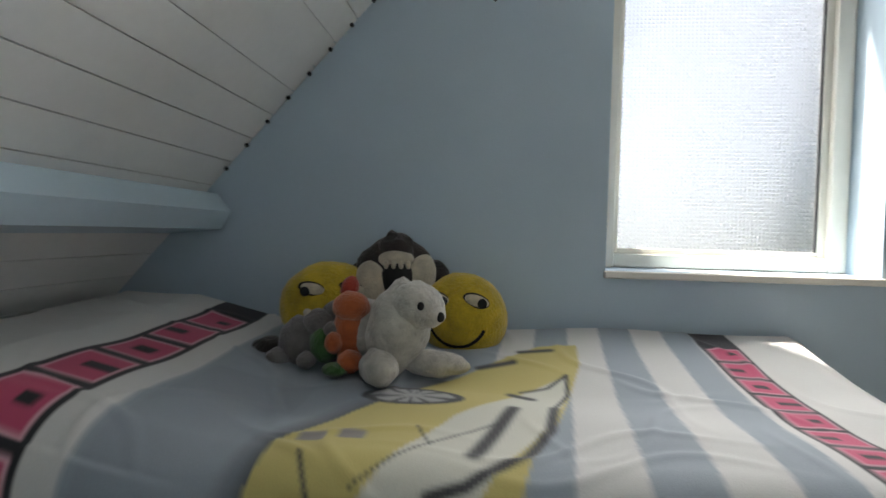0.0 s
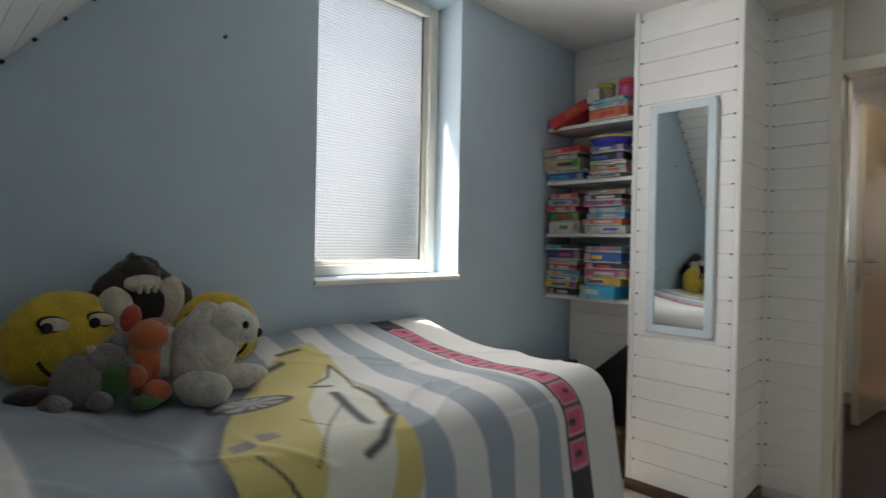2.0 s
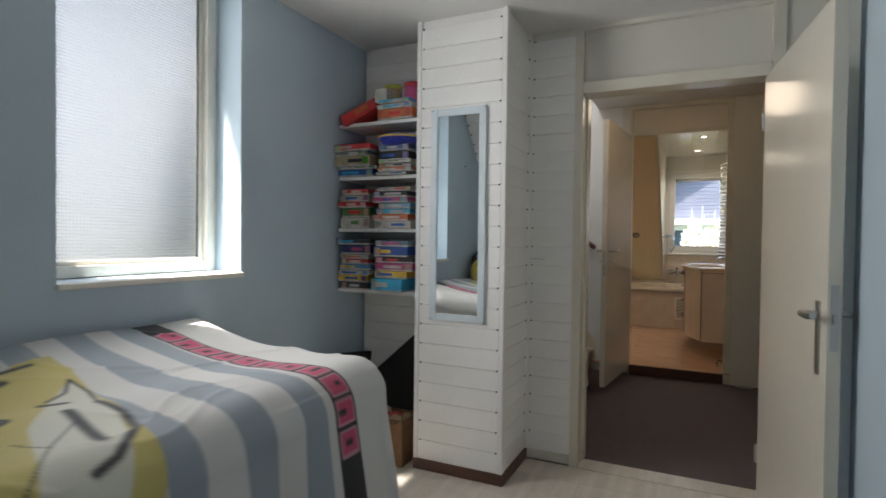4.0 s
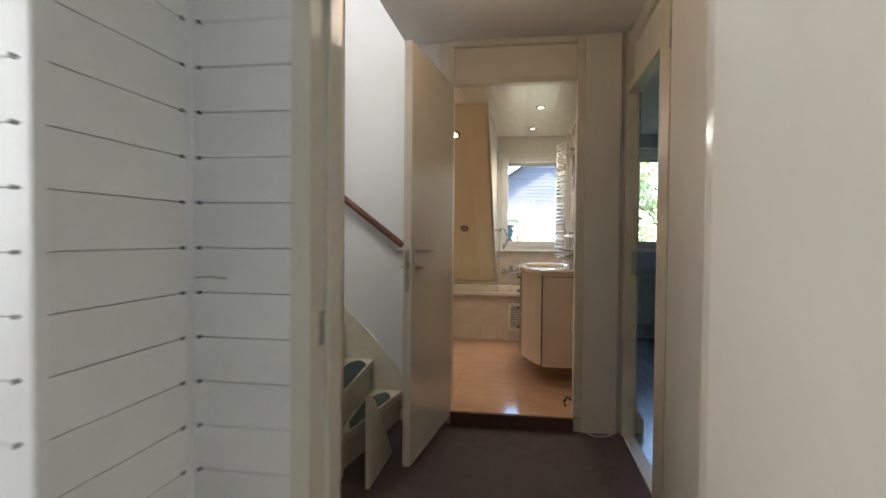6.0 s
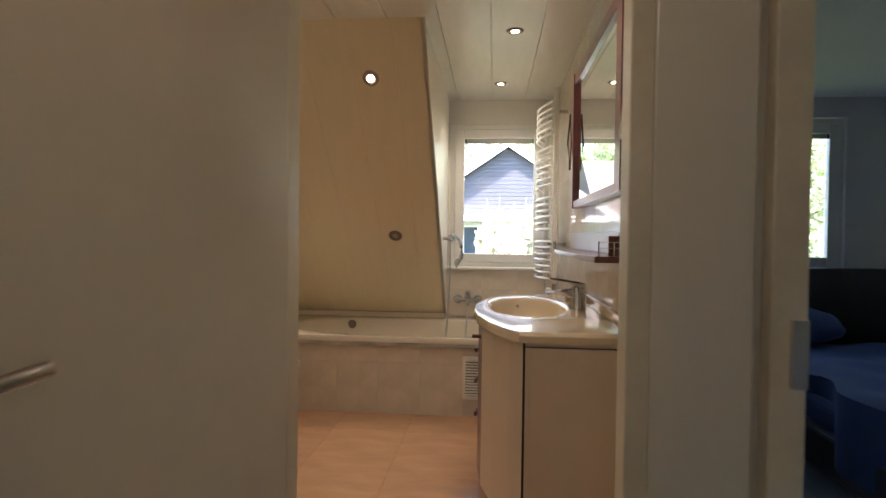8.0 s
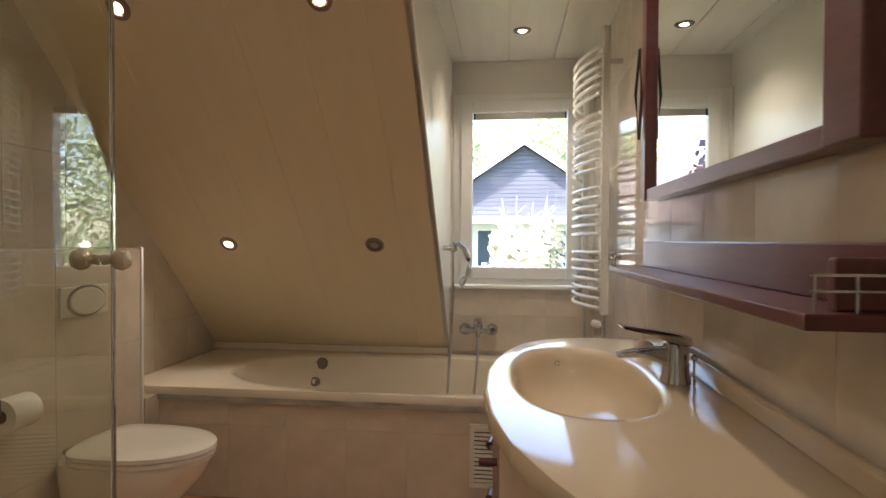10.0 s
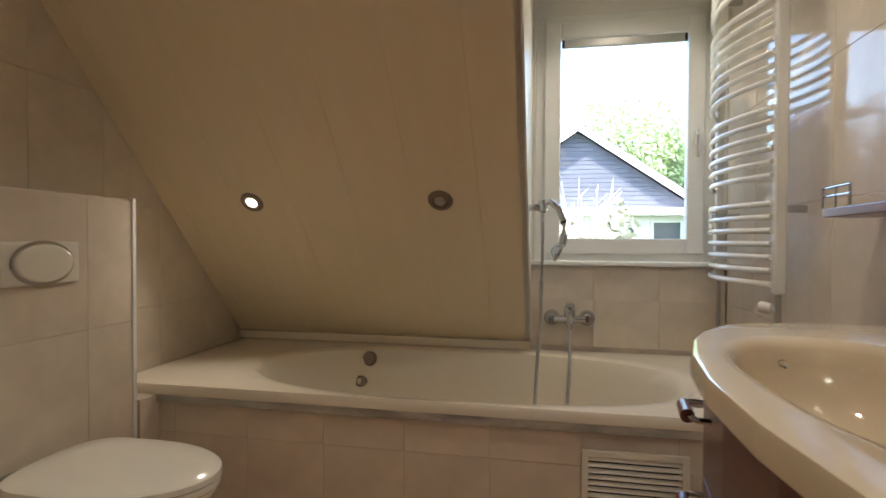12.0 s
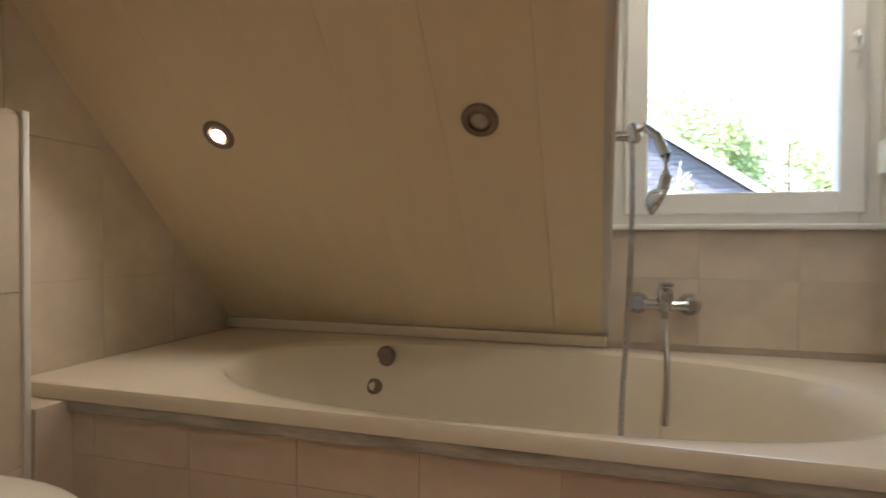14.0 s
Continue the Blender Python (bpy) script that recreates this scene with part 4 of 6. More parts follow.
def print_colours(x, v):
    """The duvet's print: x along the bed, v down the cloth from the wall."""
    white, grey, black = (0.68, 0.67, 0.645), (0.33, 0.375, 0.42), (0.022, 0.022, 0.026)
    pink, rim, yellow = (0.55, 0.075, 0.16), (0.72, 0.40, 0.46), (0.60, 0.51, 0.18)
    c = np.empty((*x.shape, 3))
    c[:] = white
    xs = x + np.clip(0.11 - 0.2 * (x - 0.1), 0.02, 0.13) * np.minimum(v, 0.8)
    phase = ((xs - 0.055) / 0.172) % 1.0
    c[(xs > -0.42) & (xs < 0.475) & (phase < 0.5)] = grey
    c[(x > -0.72) & (xs < -0.03)] = grey
    c[(x > -0.72) & (x < -0.675)] = white
    fade = (v > 0.45) & (x > -0.66) & (x < -0.44)
    c[fade] *= 0.92
    for lo, hi, n, v0, v1 in ((0.475, 0.572, 11, 0.10, 1.06), (-0.865, -0.735, 6, 0.10, 1.02)):
        band = (x > lo) & (x < hi)
        c[band] = black
        step = (v1 - v0) / n
        q = (v - v0) / step
        cell, f = np.floor(q), q - np.floor(q)
        g = (x - lo) / (hi - lo)
        ok = band & (q > 0) & (q < n)
        outer = ok & (f > 0.08) & (f < 0.92) & (g > 0.10) & (g < 0.90)
        inner = ok & (f > 0.13) & (f < 0.87) & (g > 0.14) & (g < 0.86)
        c[outer] = rim
        c[inner] = pink
        kind = (cell * 7 + 3) % 4
        slot = inner & (((kind == 0) & (abs(f - 0.5) < 0.10) & (g > 0.40)) | ((kind == 1) & (abs(f - 0.5) < 0.12) & (abs(g - 0.5) < 0.17))
                        | ((kind == 2) & (abs(f - 0.5) < 0.1) & (g < 0.52)) | ((kind == 3) & (abs(f - 0.5) < 0.1) & (abs(g - 0.62) < 0.12)))
        c[slot] = black
    car = [(-0.43, 1.02), (-0.41, 0.74), (-0.33, 0.58), (-0.20, 0.40), (-0.06, 0.24), (0.05, 0.14), (0.15, 0.12), (0.14, 0.24), (0.09, 0.42), (0.05, 0.58),
           (-0.01, 0.74), (-0.05, 0.92), (-0.13, 1.12), (-0.26, 1.34), (-0.40, 1.42), (-0.45, 1.24)]
    body = inside(x, v, car)
    d = near_line(x, v, car + car[:1])
    edge = (~body) & (d < 0.05) & (x < -0.1) & (v > 0.36)
    k = np.clip(1 - d / 0.05, 0, 1)[..., None] * edge[..., None]
    c = c * (1 - 0.8 * k) + np.array((0.05, 0.05, 0.06)) * 0.8 * k
    c[body] = yellow
    pale = inside(x, v, [(-0.26, 0.86), (-0.14, 0.58), (0.0, 0.40), (0.10, 0.30), (0.08, 0.44), (0.02, 0.62), (-0.06, 0.78), (-0.16, 0.98), (-0.30, 1.16), (-0.34, 1.0)])
    c[pale] = (0.70, 0.69, 0.60)
    ell = np.hypot((x + 0.23) / 0.105, (v - 0.485) / 0.052)
    c[ell < 1] = (0.06, 0.06, 0.065)
    c[ell < 0.80] = (0.42, 0.42, 0.42)
    c[(ell < 0.8) & (np.sin(np.arctan2(v - 0.485, x + 0.23) * 9) > 0.55) & (ell > 0.2)] = (0.10, 0.10, 0.11)
    for pts, w in (([(-0.03, 0.52), (-0.06, 0.62), (-0.10, 0.75)], 0.012), ([(0.05, 0.50), (0.03, 0.62), (-0.02, 0.74), (-0.11, 0.82), (-0.16, 0.84)], 0.009),
                   ([(-0.01, 0.40), (0.05, 0.37), (0.10, 0.30)], 0.004), ([(0.10, 0.30), (0.09, 0.40), (0.05, 0.50)], 0.004), ([(-0.03, 0.42), (0.01, 0.44)], 0.010),
                   ([(-0.10, 0.20 + 0.08), (-0.02, 0.24)], 0.010), ([(0.0, 0.18), (0.08, 0.16)], 0.008), ([(-0.36, 0.78), (-0.30, 0.92), (-0.27, 1.10), (-0.30, 1.3)], 0.003),
                   ([(-0.27, 0.84), (-0.16, 0.70), (-0.06, 0.60)], 0.002), ([(-0.20, 0.64), (-0.17, 0.72)], 0.002), ([(-0.23, 1.02), (-0.16, 1.2)], 0.004)):
        k = np.clip(1.6 - near_line(x, v, pts) / w, 0, 1)[..., None]
        c = c * (1 - k) + np.array((0.05, 0.05, 0.055)) * k
    for cx, cv in ((-0.36, 0.72), (-0.30, 0.70), (-0.30, 1.18)):
        patch = (abs(x - cx) < 0.022) & (abs(v - cv) < 0.018)
        c[patch] = (0.30, 0.27, 0.26)
    return c


def duvet():
    step = 0.0065
    xs = np.arange(BED_L, BED_R + 0.62, step)
    vs = np.arange(0.0, (1.375 - BED_F) + 0.66, step)
    X, V = np.meshgrid(xs, vs, indexing="ij")
    over_x, over_v = np.maximum(X - BED_R + 0.07, 0), np.maximum(V - (1.375 - BED_F), 0)
    d = np.hypot(over_x, over_v)
    r = 0.12
    ang = np.minimum(d / r, math.pi / 2)
    out = r * np.sin(ang) + np.maximum(d - r * math.pi / 2, 0) * 0.10
    drop = r * (1 - np.cos(ang)) + np.maximum(d - r * math.pi / 2, 0) * 0.985
    safe = np.maximum(d, 1e-6)
    ux, uv = over_x / safe, over_v / safe
    flat_x, flat_v = np.minimum(X, BED_R - 0.07), np.minimum(V, 1.375 - BED_F)
    px = flat_x + ux * out
    py = 1.375 - flat_v - uv * out
    near_wall = np.clip((0.42 - flat_v) / 0.42, 0, 1)
    left = np.clip((-0.45 - flat_x) / 0.5, 0, 1)
    top = BED_TOP + 0.075 * near_wall ** 1.3 * (0.6 + 0.4 * np.sin(flat_x * 2.2 + 0.6)) + 0.115 * left ** 1.2
    pz = top - drop
    low = np.maximum(drop - 0.1, 0)
    wob = np.sin(np.arctan2(over_v, over_x + 1e-6) * 7 + flat_x * 16 + 1.5 * np.sin(flat_x * 5)) * 0.022 * np.clip(low / 0.3, 0, 1)
    px += ux * wob
    py -= uv * wob
    fold = np.zeros_like(px)
    rng = np.random.RandomState(5)
    for _ in range(34):
        cx, cv, a, ln, h = rng.uniform(BED_L, BED_R), rng.uniform(0.0, 0.85), rng.uniform(0, math.pi), rng.uniform(0.05, 0.22), rng.uniform(0.002, 0.007)
        s = (X - cx) * math.cos(a) + (V - cv) * math.sin(a)
        t = -(X - cx) * math.sin(a) + (V - cv) * math.cos(a) + 0.04 * np.sin(s * 14)
        fold += h * np.exp(-(t / 0.012) ** 2 - (s / ln) ** 2)
    soft = np.sin(X * 9 + 2 * np.sin(V * 6)) * np.sin(V * 11 + X * 3) * 0.006
    pz += (fold + soft) * (d < 0.1)
    pz = np.maximum(pz, 0.16)
    n, m = X.shape
    co = np.stack([px, py, pz], -1).reshape(-1, 3)
    idx = np.arange(n * m).reshape(n, m)
    quads = np.stack([idx[:-1, :-1], idx[1:, :-1], idx[1:, 1:], idx[:-1, 1:]], -1).reshape(-1, 4)
    me = bpy.data.meshes.new("duvet")
    me.from_pydata(co.tolist(), [], quads.tolist())
    me.polygons.foreach_set("use_smooth", [True] * len(me.polygons))
    colours = np.ones((n * m, 4))
    colours[:, :3] = sum(print_colours(X + a * step / 3, V + b * step / 3) for a in (-1, 0, 1) for b in (-1, 0, 1)).reshape(-1, 3) / 9
    layer = me.color_attributes.new("print", "FLOAT_COLOR", "POINT")
    layer.data.foreach_set("color", colours.ravel())
    m1 = material("printed_cotton", (0.7, 0.7, 0.7), 0.88, vary=0.05, scale=5, fine=320, bump=0.35, depth=0.001, sheen=0.15)
    nt = m1.node_tree
    att = nt.nodes.new("ShaderNodeAttribute")
    att.attribute_name = "print"
    weave = nt.nodes.new("ShaderNodeMix")
    weave.data_type, weave.blend_type = "RGBA", "MULTIPLY"
    weave.inputs["Factor"].default_value = 0.12
    tex = [q for q in nt.nodes if q.bl_idname == "ShaderNodeTexNoise"][1]
    nt.links.new(att.outputs["Color"], weave.inputs["A"])
    nt.links.new(tex.outputs["Fac"], weave.inputs["B"])
    nt.links.new(weave.outputs["Result"], nt.nodes["Principled BSDF"].inputs["Base Color"])
    me.materials.append(m1)
    return tagged(new("duvet", me), "striped grey-blue and white duvet with a yellow car print", "duvet")


duvet()

# soft toys, each one plain shape
FUR = {}


def fur(name, colour, fine=160):
    if name not in FUR:
        FUR[name] = material(name, colour, 0.95, vary=0.22, scale=30, fine=fine, bump=0.9, depth=0.006, sheen=0.4)
    return FUR[name]


def plush(name, place, label, lumps, turn=0):
    """lumps: (centre, radii, material, roughness, turn)."""
    bm = bmesh.new()
    mats = []
    for c, r, m, rough, tilt in lumps:
        if m not in mats:
            mats.append(m)
        first = len(bm.faces)
        ball(c, r, rough, 20, seed=len(mats) * 3.1 + c[0], turn=tilt, into=bm)
        bm.faces.ensure_lookup_table()
        for f in bm.faces[first:]:
            f.material_index = mats.index(m)
    ob = new(name, finish(name, bm, mats, True))
    ob.matrix_world = pose(*place, 0, 0, turn)
    return tagged(ob, label, "soft toy", "soft toys on the bed")


YEL, DKB, CRM = fur("yellow_plush", (0.62, 0.44, 0.02)), fur("dark_brown_plush", (0.022, 0.014, 0.012)), fur("cream_plush", (0.62, 0.55, 0.42))
WHT, GRY, ORG = fur("off_white_plush", (0.56, 0.53, 0.47), 90), fur("grey_plush", (0.17, 0.155, 0.15)), fur("orange_plush", (0.50, 0.115, 0.03))
GRN, RED, BLK, PNK = fur("green_plush", (0.045, 0.13, 0.025)), fur("red_orange_plush", (0.50, 0.055, 0.03)), plain("black_felt", (0.008, 0.008, 0.008), 0.8), fur("pink_plush", (0.45, 0.16, 0.17))
Z0 = (0, 0, 0)


def smiley(place, turn, size, sway):
    lumps = [((0, 0, 0), (size, 0.075, size * (0.97 if sway < 0 else 0.86)), YEL, 0.03, Z0)]
    for i in range(23):
        t = radians(205 + 130 * i / 22)
        mx, mz = size * 0.64 * math.cos(t), size * 0.64 * math.sin(t) + 0.006
        lumps.append(((mx, -0.0745 * math.sqrt(1 - (mx * mx + mz * mz) / size ** 2), mz), (0.0055, 0.004, 0.0045), BLK, 0, Z0))
    for sx in (-0.055, 0.05):
        lumps += [((sx, -0.062, 0.052), (0.037, 0.008, 0.019), BLK, 0, (0, 14, 0)), ((sx + 0.002, -0.0645, 0.052), (0.0335, 0.008, 0.0155), CRM, 0, (0, 14, 0)), ((sx - 0.018 * sway, -0.070, 0.046), (0.013, 0.005, 0.013), BLK, 0, Z0)]
    return plush("round_cushion", place, "round yellow plush cushion with a drawn smiling face", lumps, turn)


smiley((-0.150, 1.275, 0.902), -12, 0.122, -1)
smiley((-0.515, 1.285, 0.918), 18, 0.142, 1)
plush("plush_ape", (-0.345, 1.33, 0.95), "dark brown plush ape with cream muzzle and wide open mouth", [
    ((0, 0.0, 0.06), (0.115, 0.045, 0.10), DKB, 0.1, Z0), ((0.0, -0.005, 0.12), (0.055, 0.045, 0.055), DKB, 0.25, Z0), ((-0.10, 0.0, 0.02), (0.05, 0.04, 0.06), DKB, 0.2, Z0),
    ((0.11, 0.0, 0.03), (0.05, 0.04, 0.07), DKB, 0.2, Z0), ((-0.065, -0.035, 0.03), (0.045, 0.04, 0.065), CRM, 0.05, (0, -15, 0)), ((0.068, -0.035, 0.045), (0.042, 0.04, 0.07), CRM, 0.05, (0, 12, 0)),
    ((0, -0.035, 0.10), (0.05, 0.035, 0.026), CRM, 0.05, Z0), ((0, -0.03, -0.03), (0.09, 0.05, 0.045), CRM, 0.05, Z0), ((0.002, -0.055, 0.045), (0.046, 0.022, 0.052), BLK, 0, Z0),
    ((0.005, -0.075, -0.005), (0.04, 0.02, 0.016), PNK, 0, Z0)] + [((-0.03 + 0.02 * i, -0.074, 0.087), (0.007, 0.006, 0.012), CRM, 0, Z0) for i in range(4)], 12)
plush("plush_seal", (-0.285, 1.03, 0.80), "off-white furry plush seal lying up on its front flippers", [
    ((0.0, 0.0, 0.11), (0.072, 0.085, 0.11), WHT, 0.12, (10, 12, 0)), ((0.04, -0.045, 0.165), (0.062, 0.062, 0.052), WHT, 0.10, (0, 20, 0)), ((0.065, -0.075, 0.15), (0.032, 0.03, 0.028), WHT, 0.08, Z0),
    ((-0.045, -0.07, 0.035), (0.04, 0.075, 0.038), WHT, 0.15, (0, 0, 12)), ((0.085, -0.02, 0.03), (0.075, 0.035, 0.03), WHT, 0.15, (0, 0, -15)), ((-0.06, 0.09, 0.09), (0.09, 0.08, 0.07), WHT, 0.12, Z0),
    ((0.083, -0.098, 0.148), (0.009, 0.009, 0.011), BLK, 0, Z0), ((0.040, -0.106, 0.172), (0.0075, 0.007, 0.009), BLK, 0, Z0), ((0.092, -0.062, 0.178), (0.007, 0.007, 0.009), BLK, 0, Z0)], 12)
plush("plush_elephant", (-0.525, 1.075, 0.805), "small grey plush elephant sitting among other toys", [
    ((0, 0, 0.055), (0.055, 0.05, 0.06), GRY, 0.1, Z0), ((0.045, -0.015, 0.10), (0.042, 0.038, 0.035), GRY, 0.08, Z0), ((0.075, -0.04, 0.085), (0.022, 0.03, 0.025), GRY, 0.05, Z0),
    ((0.02, -0.05, 0.02), (0.022, 0.04, 0.02), GRY, 0.1, Z0), ((-0.05, -0.02, 0.02), (0.03, 0.03, 0.022), GRY, 0.1, Z0), ((0.07, -0.01, 0.04), (0.02, 0.025, 0.04), GRY, 0.1, Z0),
    ((0.015, -0.02, 0.125), (0.010, 0.008, 0.010), CRM, 0, Z0), ((-0.085, 0.03, 0.035), (0.04, 0.03, 0.025), DKB, 0.2, Z0), ((0.10, 0.04, 0.12), (0.03, 0.02, 0.03), RED, 0.05, (0, 20, 0))], 8)
plush("plush_dragon", (-0.415, 1.055, 0.80), "small orange and green plush animal leaning on the seal", [
    ((0.01, 0, 0.085), (0.038, 0.04, 0.075), ORG, 0.08, Z0), ((0.015, -0.01, 0.15), (0.043, 0.042, 0.036), ORG, 0.08, Z0), ((-0.02, -0.035, 0.07), (0.02, 0.03, 0.025), ORG, 0.08, Z0),
    ((0.02, -0.045, 0.03), (0.03, 0.035, 0.026), ORG, 0.08, Z0), ((-0.045, 0.0, 0.06), (0.038, 0.04, 0.045), GRN, 0.1, Z0), ((-0.01, -0.06, 0.015), (0.03, 0.03, 0.016), GRN, 0.1, Z0),
    ((-0.03, 0.03, 0.13), (0.03, 0.03, 0.03), GRY, 0.1, Z0), ((0.0, 0.05, 0.185), (0.022, 0.02, 0.032), RED, 0.05, (0, 15, 0))], 5)

# mirror on the panelled shaft
mirror = thing("wall_mirror", (1.694, 0.675, 1.302), "tall narrow mirror in a pale blue painted frame", "mirror")
for a, b, c, d in ((-0.148, -0.112, -0.529, 0.529), (0.112, 0.148, -0.529, 0.529)):
    part("stile", box(-0.014, 0, a, b, c, d, 0.003), MIRROR_FRAME, mirror)
for c, d in ((-0.527, -0.49), (0.49, 0.527)):
    part("rail", box(-0.013, 0, -0.112, 0.112, c, d, 0.003), MIRROR_FRAME, mirror)
part("glass", box(-0.007, -0.003, -0.113, 0.113, -0.491, 0.491), MIRROR, mirror, "mirror glass")
for y, z in ((-0.14, 0.52), (0.14, 0.52), (-0.14, -0.52), (0.14, -0.52)):
    part("screw", rod((-0.018, y, z), (-0.013, y, z), 0.005, 8), STEEL, mirror)
nail = tagged(part("nail", rod((-0.085, NORTH - 0.012, 1.80), (-0.085, NORTH, 1.80), 0.005, 8), BLACK), "dark nail remaining in the blue wall", "nail")
hook = tagged(part("wire_hook", tube([(2.083, 0.345, 1.082), (2.072, 0.35, 1.083), (2.070, 0.375, 1.085), (2.072, 0.41, 1.083), (2.083, 0.415, 1.082)], 0.0025, 6), STEEL), "thin wire handle on the white boards", "hook")

# shelves with boxed games
CARD = {}


def card(colour):
    key = tuple(round(c, 3) for c in colour)
    if key not in CARD:
        CARD[key] = material("printed_card", colour, 0.42, vary=0.22, scale=22, fine=70, bump=0.05, per_object=0.12)
    return CARD[key]


SHELVES = (0.905, 1.235, 1.515, 1.805)
for z in SHELVES:
    tagged(part("shelf_board", box(1.70, 1.945, 0.908, 1.398, z - 0.018, z, 0.002), WHITE_BOARD), "white painted shelf in the alcove", "shelf", "alcove shelves")
R_, B_, Y_, W_, C_, G_, K_, O_, P_, N_ = (0.58, 0.03, 0.035), (0.02, 0.10, 0.42), (0.72, 0.47, 0.05), (0.50, 0.48, 0.43), (0.03, 0.36, 0.62), (0.08, 0.22, 0.06), (0.02, 0.02, 0.022), (0.55, 0.13, 0.04), (0.48, 0.07, 0.20), (0.42, 0.33, 0.19)


def game_box(y0, y1, z, h, x, depth, colour, second, turn, rng):
    t = thing("game_box", (x + depth / 2, (y0 + y1) / 2, z, 0, 0, turn), "printed cardboard game box lying flat in a stack on the shelf", "game box", "stacked games")
    w = abs(y1 - y0)
    part("lid", box(-depth / 2, depth / 2, -w / 2, w / 2, 0.008, h - 0.001, 0.002, 1), card(colour), t)
    part("base", box(-depth / 2 + 0.003, depth / 2 - 0.003, -w / 2 + 0.003, w / 2 - 0.003, 0, 0.008), card(W_), t)
    a = rng.uniform(-0.35, 0.0) * w
    part("title_bar", box(-depth / 2 - 0.0012, -depth / 2 + 0.001, a, a + w * rng.uniform(0.25, 0.5), h * 0.35, h * 0.70), card(second), t)
    b = rng.choice((-0.46, 0.30)) * w
    part("picture", box(-depth / 2 - 0.0012, -depth / 2 + 0.001, b, b + 0.15 * w, h * 0.2, h * 0.88), card([0.5 * c + 0.3 * rng.random() for c in second]), t)
    return t


def stack(z, y0, y1, rows, seed):
    rng = random.Random(seed)
    for h, colour, second in rows:
        h *= 1.13
        j, k = rng.uniform(-0.012, 0.012), rng.uniform(0, 0.03)
        game_box(y0 + k + j, y1 - k * 0.3 + j, z + 0.0005, h, 1.665 + rng.uniform(-0.01, 0.03), 0.23, colour, second, rng.uniform(-3, 3), rng)
        z += h + 0.001


stack(SHELVES[0], 1.17, 1.385, [(0.035, K_, W_), (0.033, Y_, B_), (0.024, W_, B_), (0.026, (0.10, 0.25, 0.42), Y_), (0.024, R_, W_), (0.022, W_, O_), (0.045, (0.03, 0.04, 0.16), P_), (0.028, K_, C_)], 1)
stack(SHELVES[0], 0.925, 1.155, [(0.060, C_, W_), (0.034, Y_, B_), (0.036, P_, W_), (0.028, K_, R_), (0.046, B_, Y_), (0.028, (0.12, 0.20, 0.27), P_)], 2)
stack(SHELVES[1], 1.17, 1.375, [(0.052, W_, G_), (0.045, G_, R_), (0.028, R_, W_), (0.032, W_, B_), (0.026, R_, W_)], 3)
stack(SHELVES[1], 0.925, 1.155, [(0.034, W_, B_), (0.030, O_, W_), (0.026, C_, W_), (0.026, (0.2, 0.42, 0.62), W_), (0.024, P_, B_), (0.028, K_, W_), (0.020, W_, R_)], 4)
stack(SHELVES[2], 1.15, 1.40, [(0.034, B_, C_), (0.012, W_, G_), (0.048, N_, K_), (0.022, (0.2, 0.22, 0.2), W_), (0.032, R_, W_)], 5)
stack(SHELVES[2], 0.925, 1.145, [(0.014, W_, B_), (0.020, O_, W_), (0.018, W_, K_), (0.014, W_, G_), (0.040, K_, B_), (0.030, (0.10, 0.16, 0.30), W_)], 6)
stack(SHELVES[3], 0.925, 1.145, [(0.048, O_, R_), (0.022, W_, C_), (0.018, C_, W_)], 7)
bag = thing("folded_red_bag", (1.76, 1.27, SHELVES[3] + 0.055), "red folded board bag leaning on the top shelf", "bag")
part("bag_body", box(-0.09, 0.09, -0.115, 0.115, -0.03, 0.03, 0.014, 3), card(R_), bag)
part("bag_label", box(-0.0915, -0.088, -0.06, 0.02, -0.012, 0.016), card(O_), bag)
bag.rotation_euler = (radians(-24), 0, radians(8))
disc = thing("blue_disc_toy", (1.72, 1.03, SHELVES[2] + 0.195), "round dark blue plastic toy with a yellow edge", "toy")
part("dish", lathe([(0.02, -0.05), (0.10, -0.035), (0.125, -0.005), (0.125, 0.0), (0.09, 0.018), (0.0, 0.024)], 28), card((0.02, 0.03, 0.30)), disc, smooth=True)
part("rim", lathe([(0.126, -0.004), (0.129, 0.0), (0.126, 0.005), (0.118, 0.006)], 28), card(Y_), disc, smooth=True)
disc.scale = (0.8, 0.9, 1)
for y, lid in ((1.10, (0.42, 0.48, 0.05)), (0.975, R_)):
    jar = thing("storage_jar", (1.77, y, SHELVES[3] + 0.091), "clear plastic jar with coloured lid on the top shelf", "jar", "jars")
    part("jar_body", lathe([(0.045, 0), (0.05, 0.006), (0.05, 0.07), (0.042, 0.085)], 20), card(N_ if y > 1 else P_), jar, smooth=True)
    part("lid", lathe([(0.047, 0.085), (0.05, 0.088), (0.05, 0.104), (0.045, 0.108)], 20), card(lid), jar, smooth=True)
sweet = thing("white_carton", (1.70, 1.115, SHELVES[3] + 0.091), "small white carton beside the jars", "carton")
part("carton", box(-0.03, 0.02, -0.035, 0.035, 0, 0.07, 0.002), card(W_), sweet)

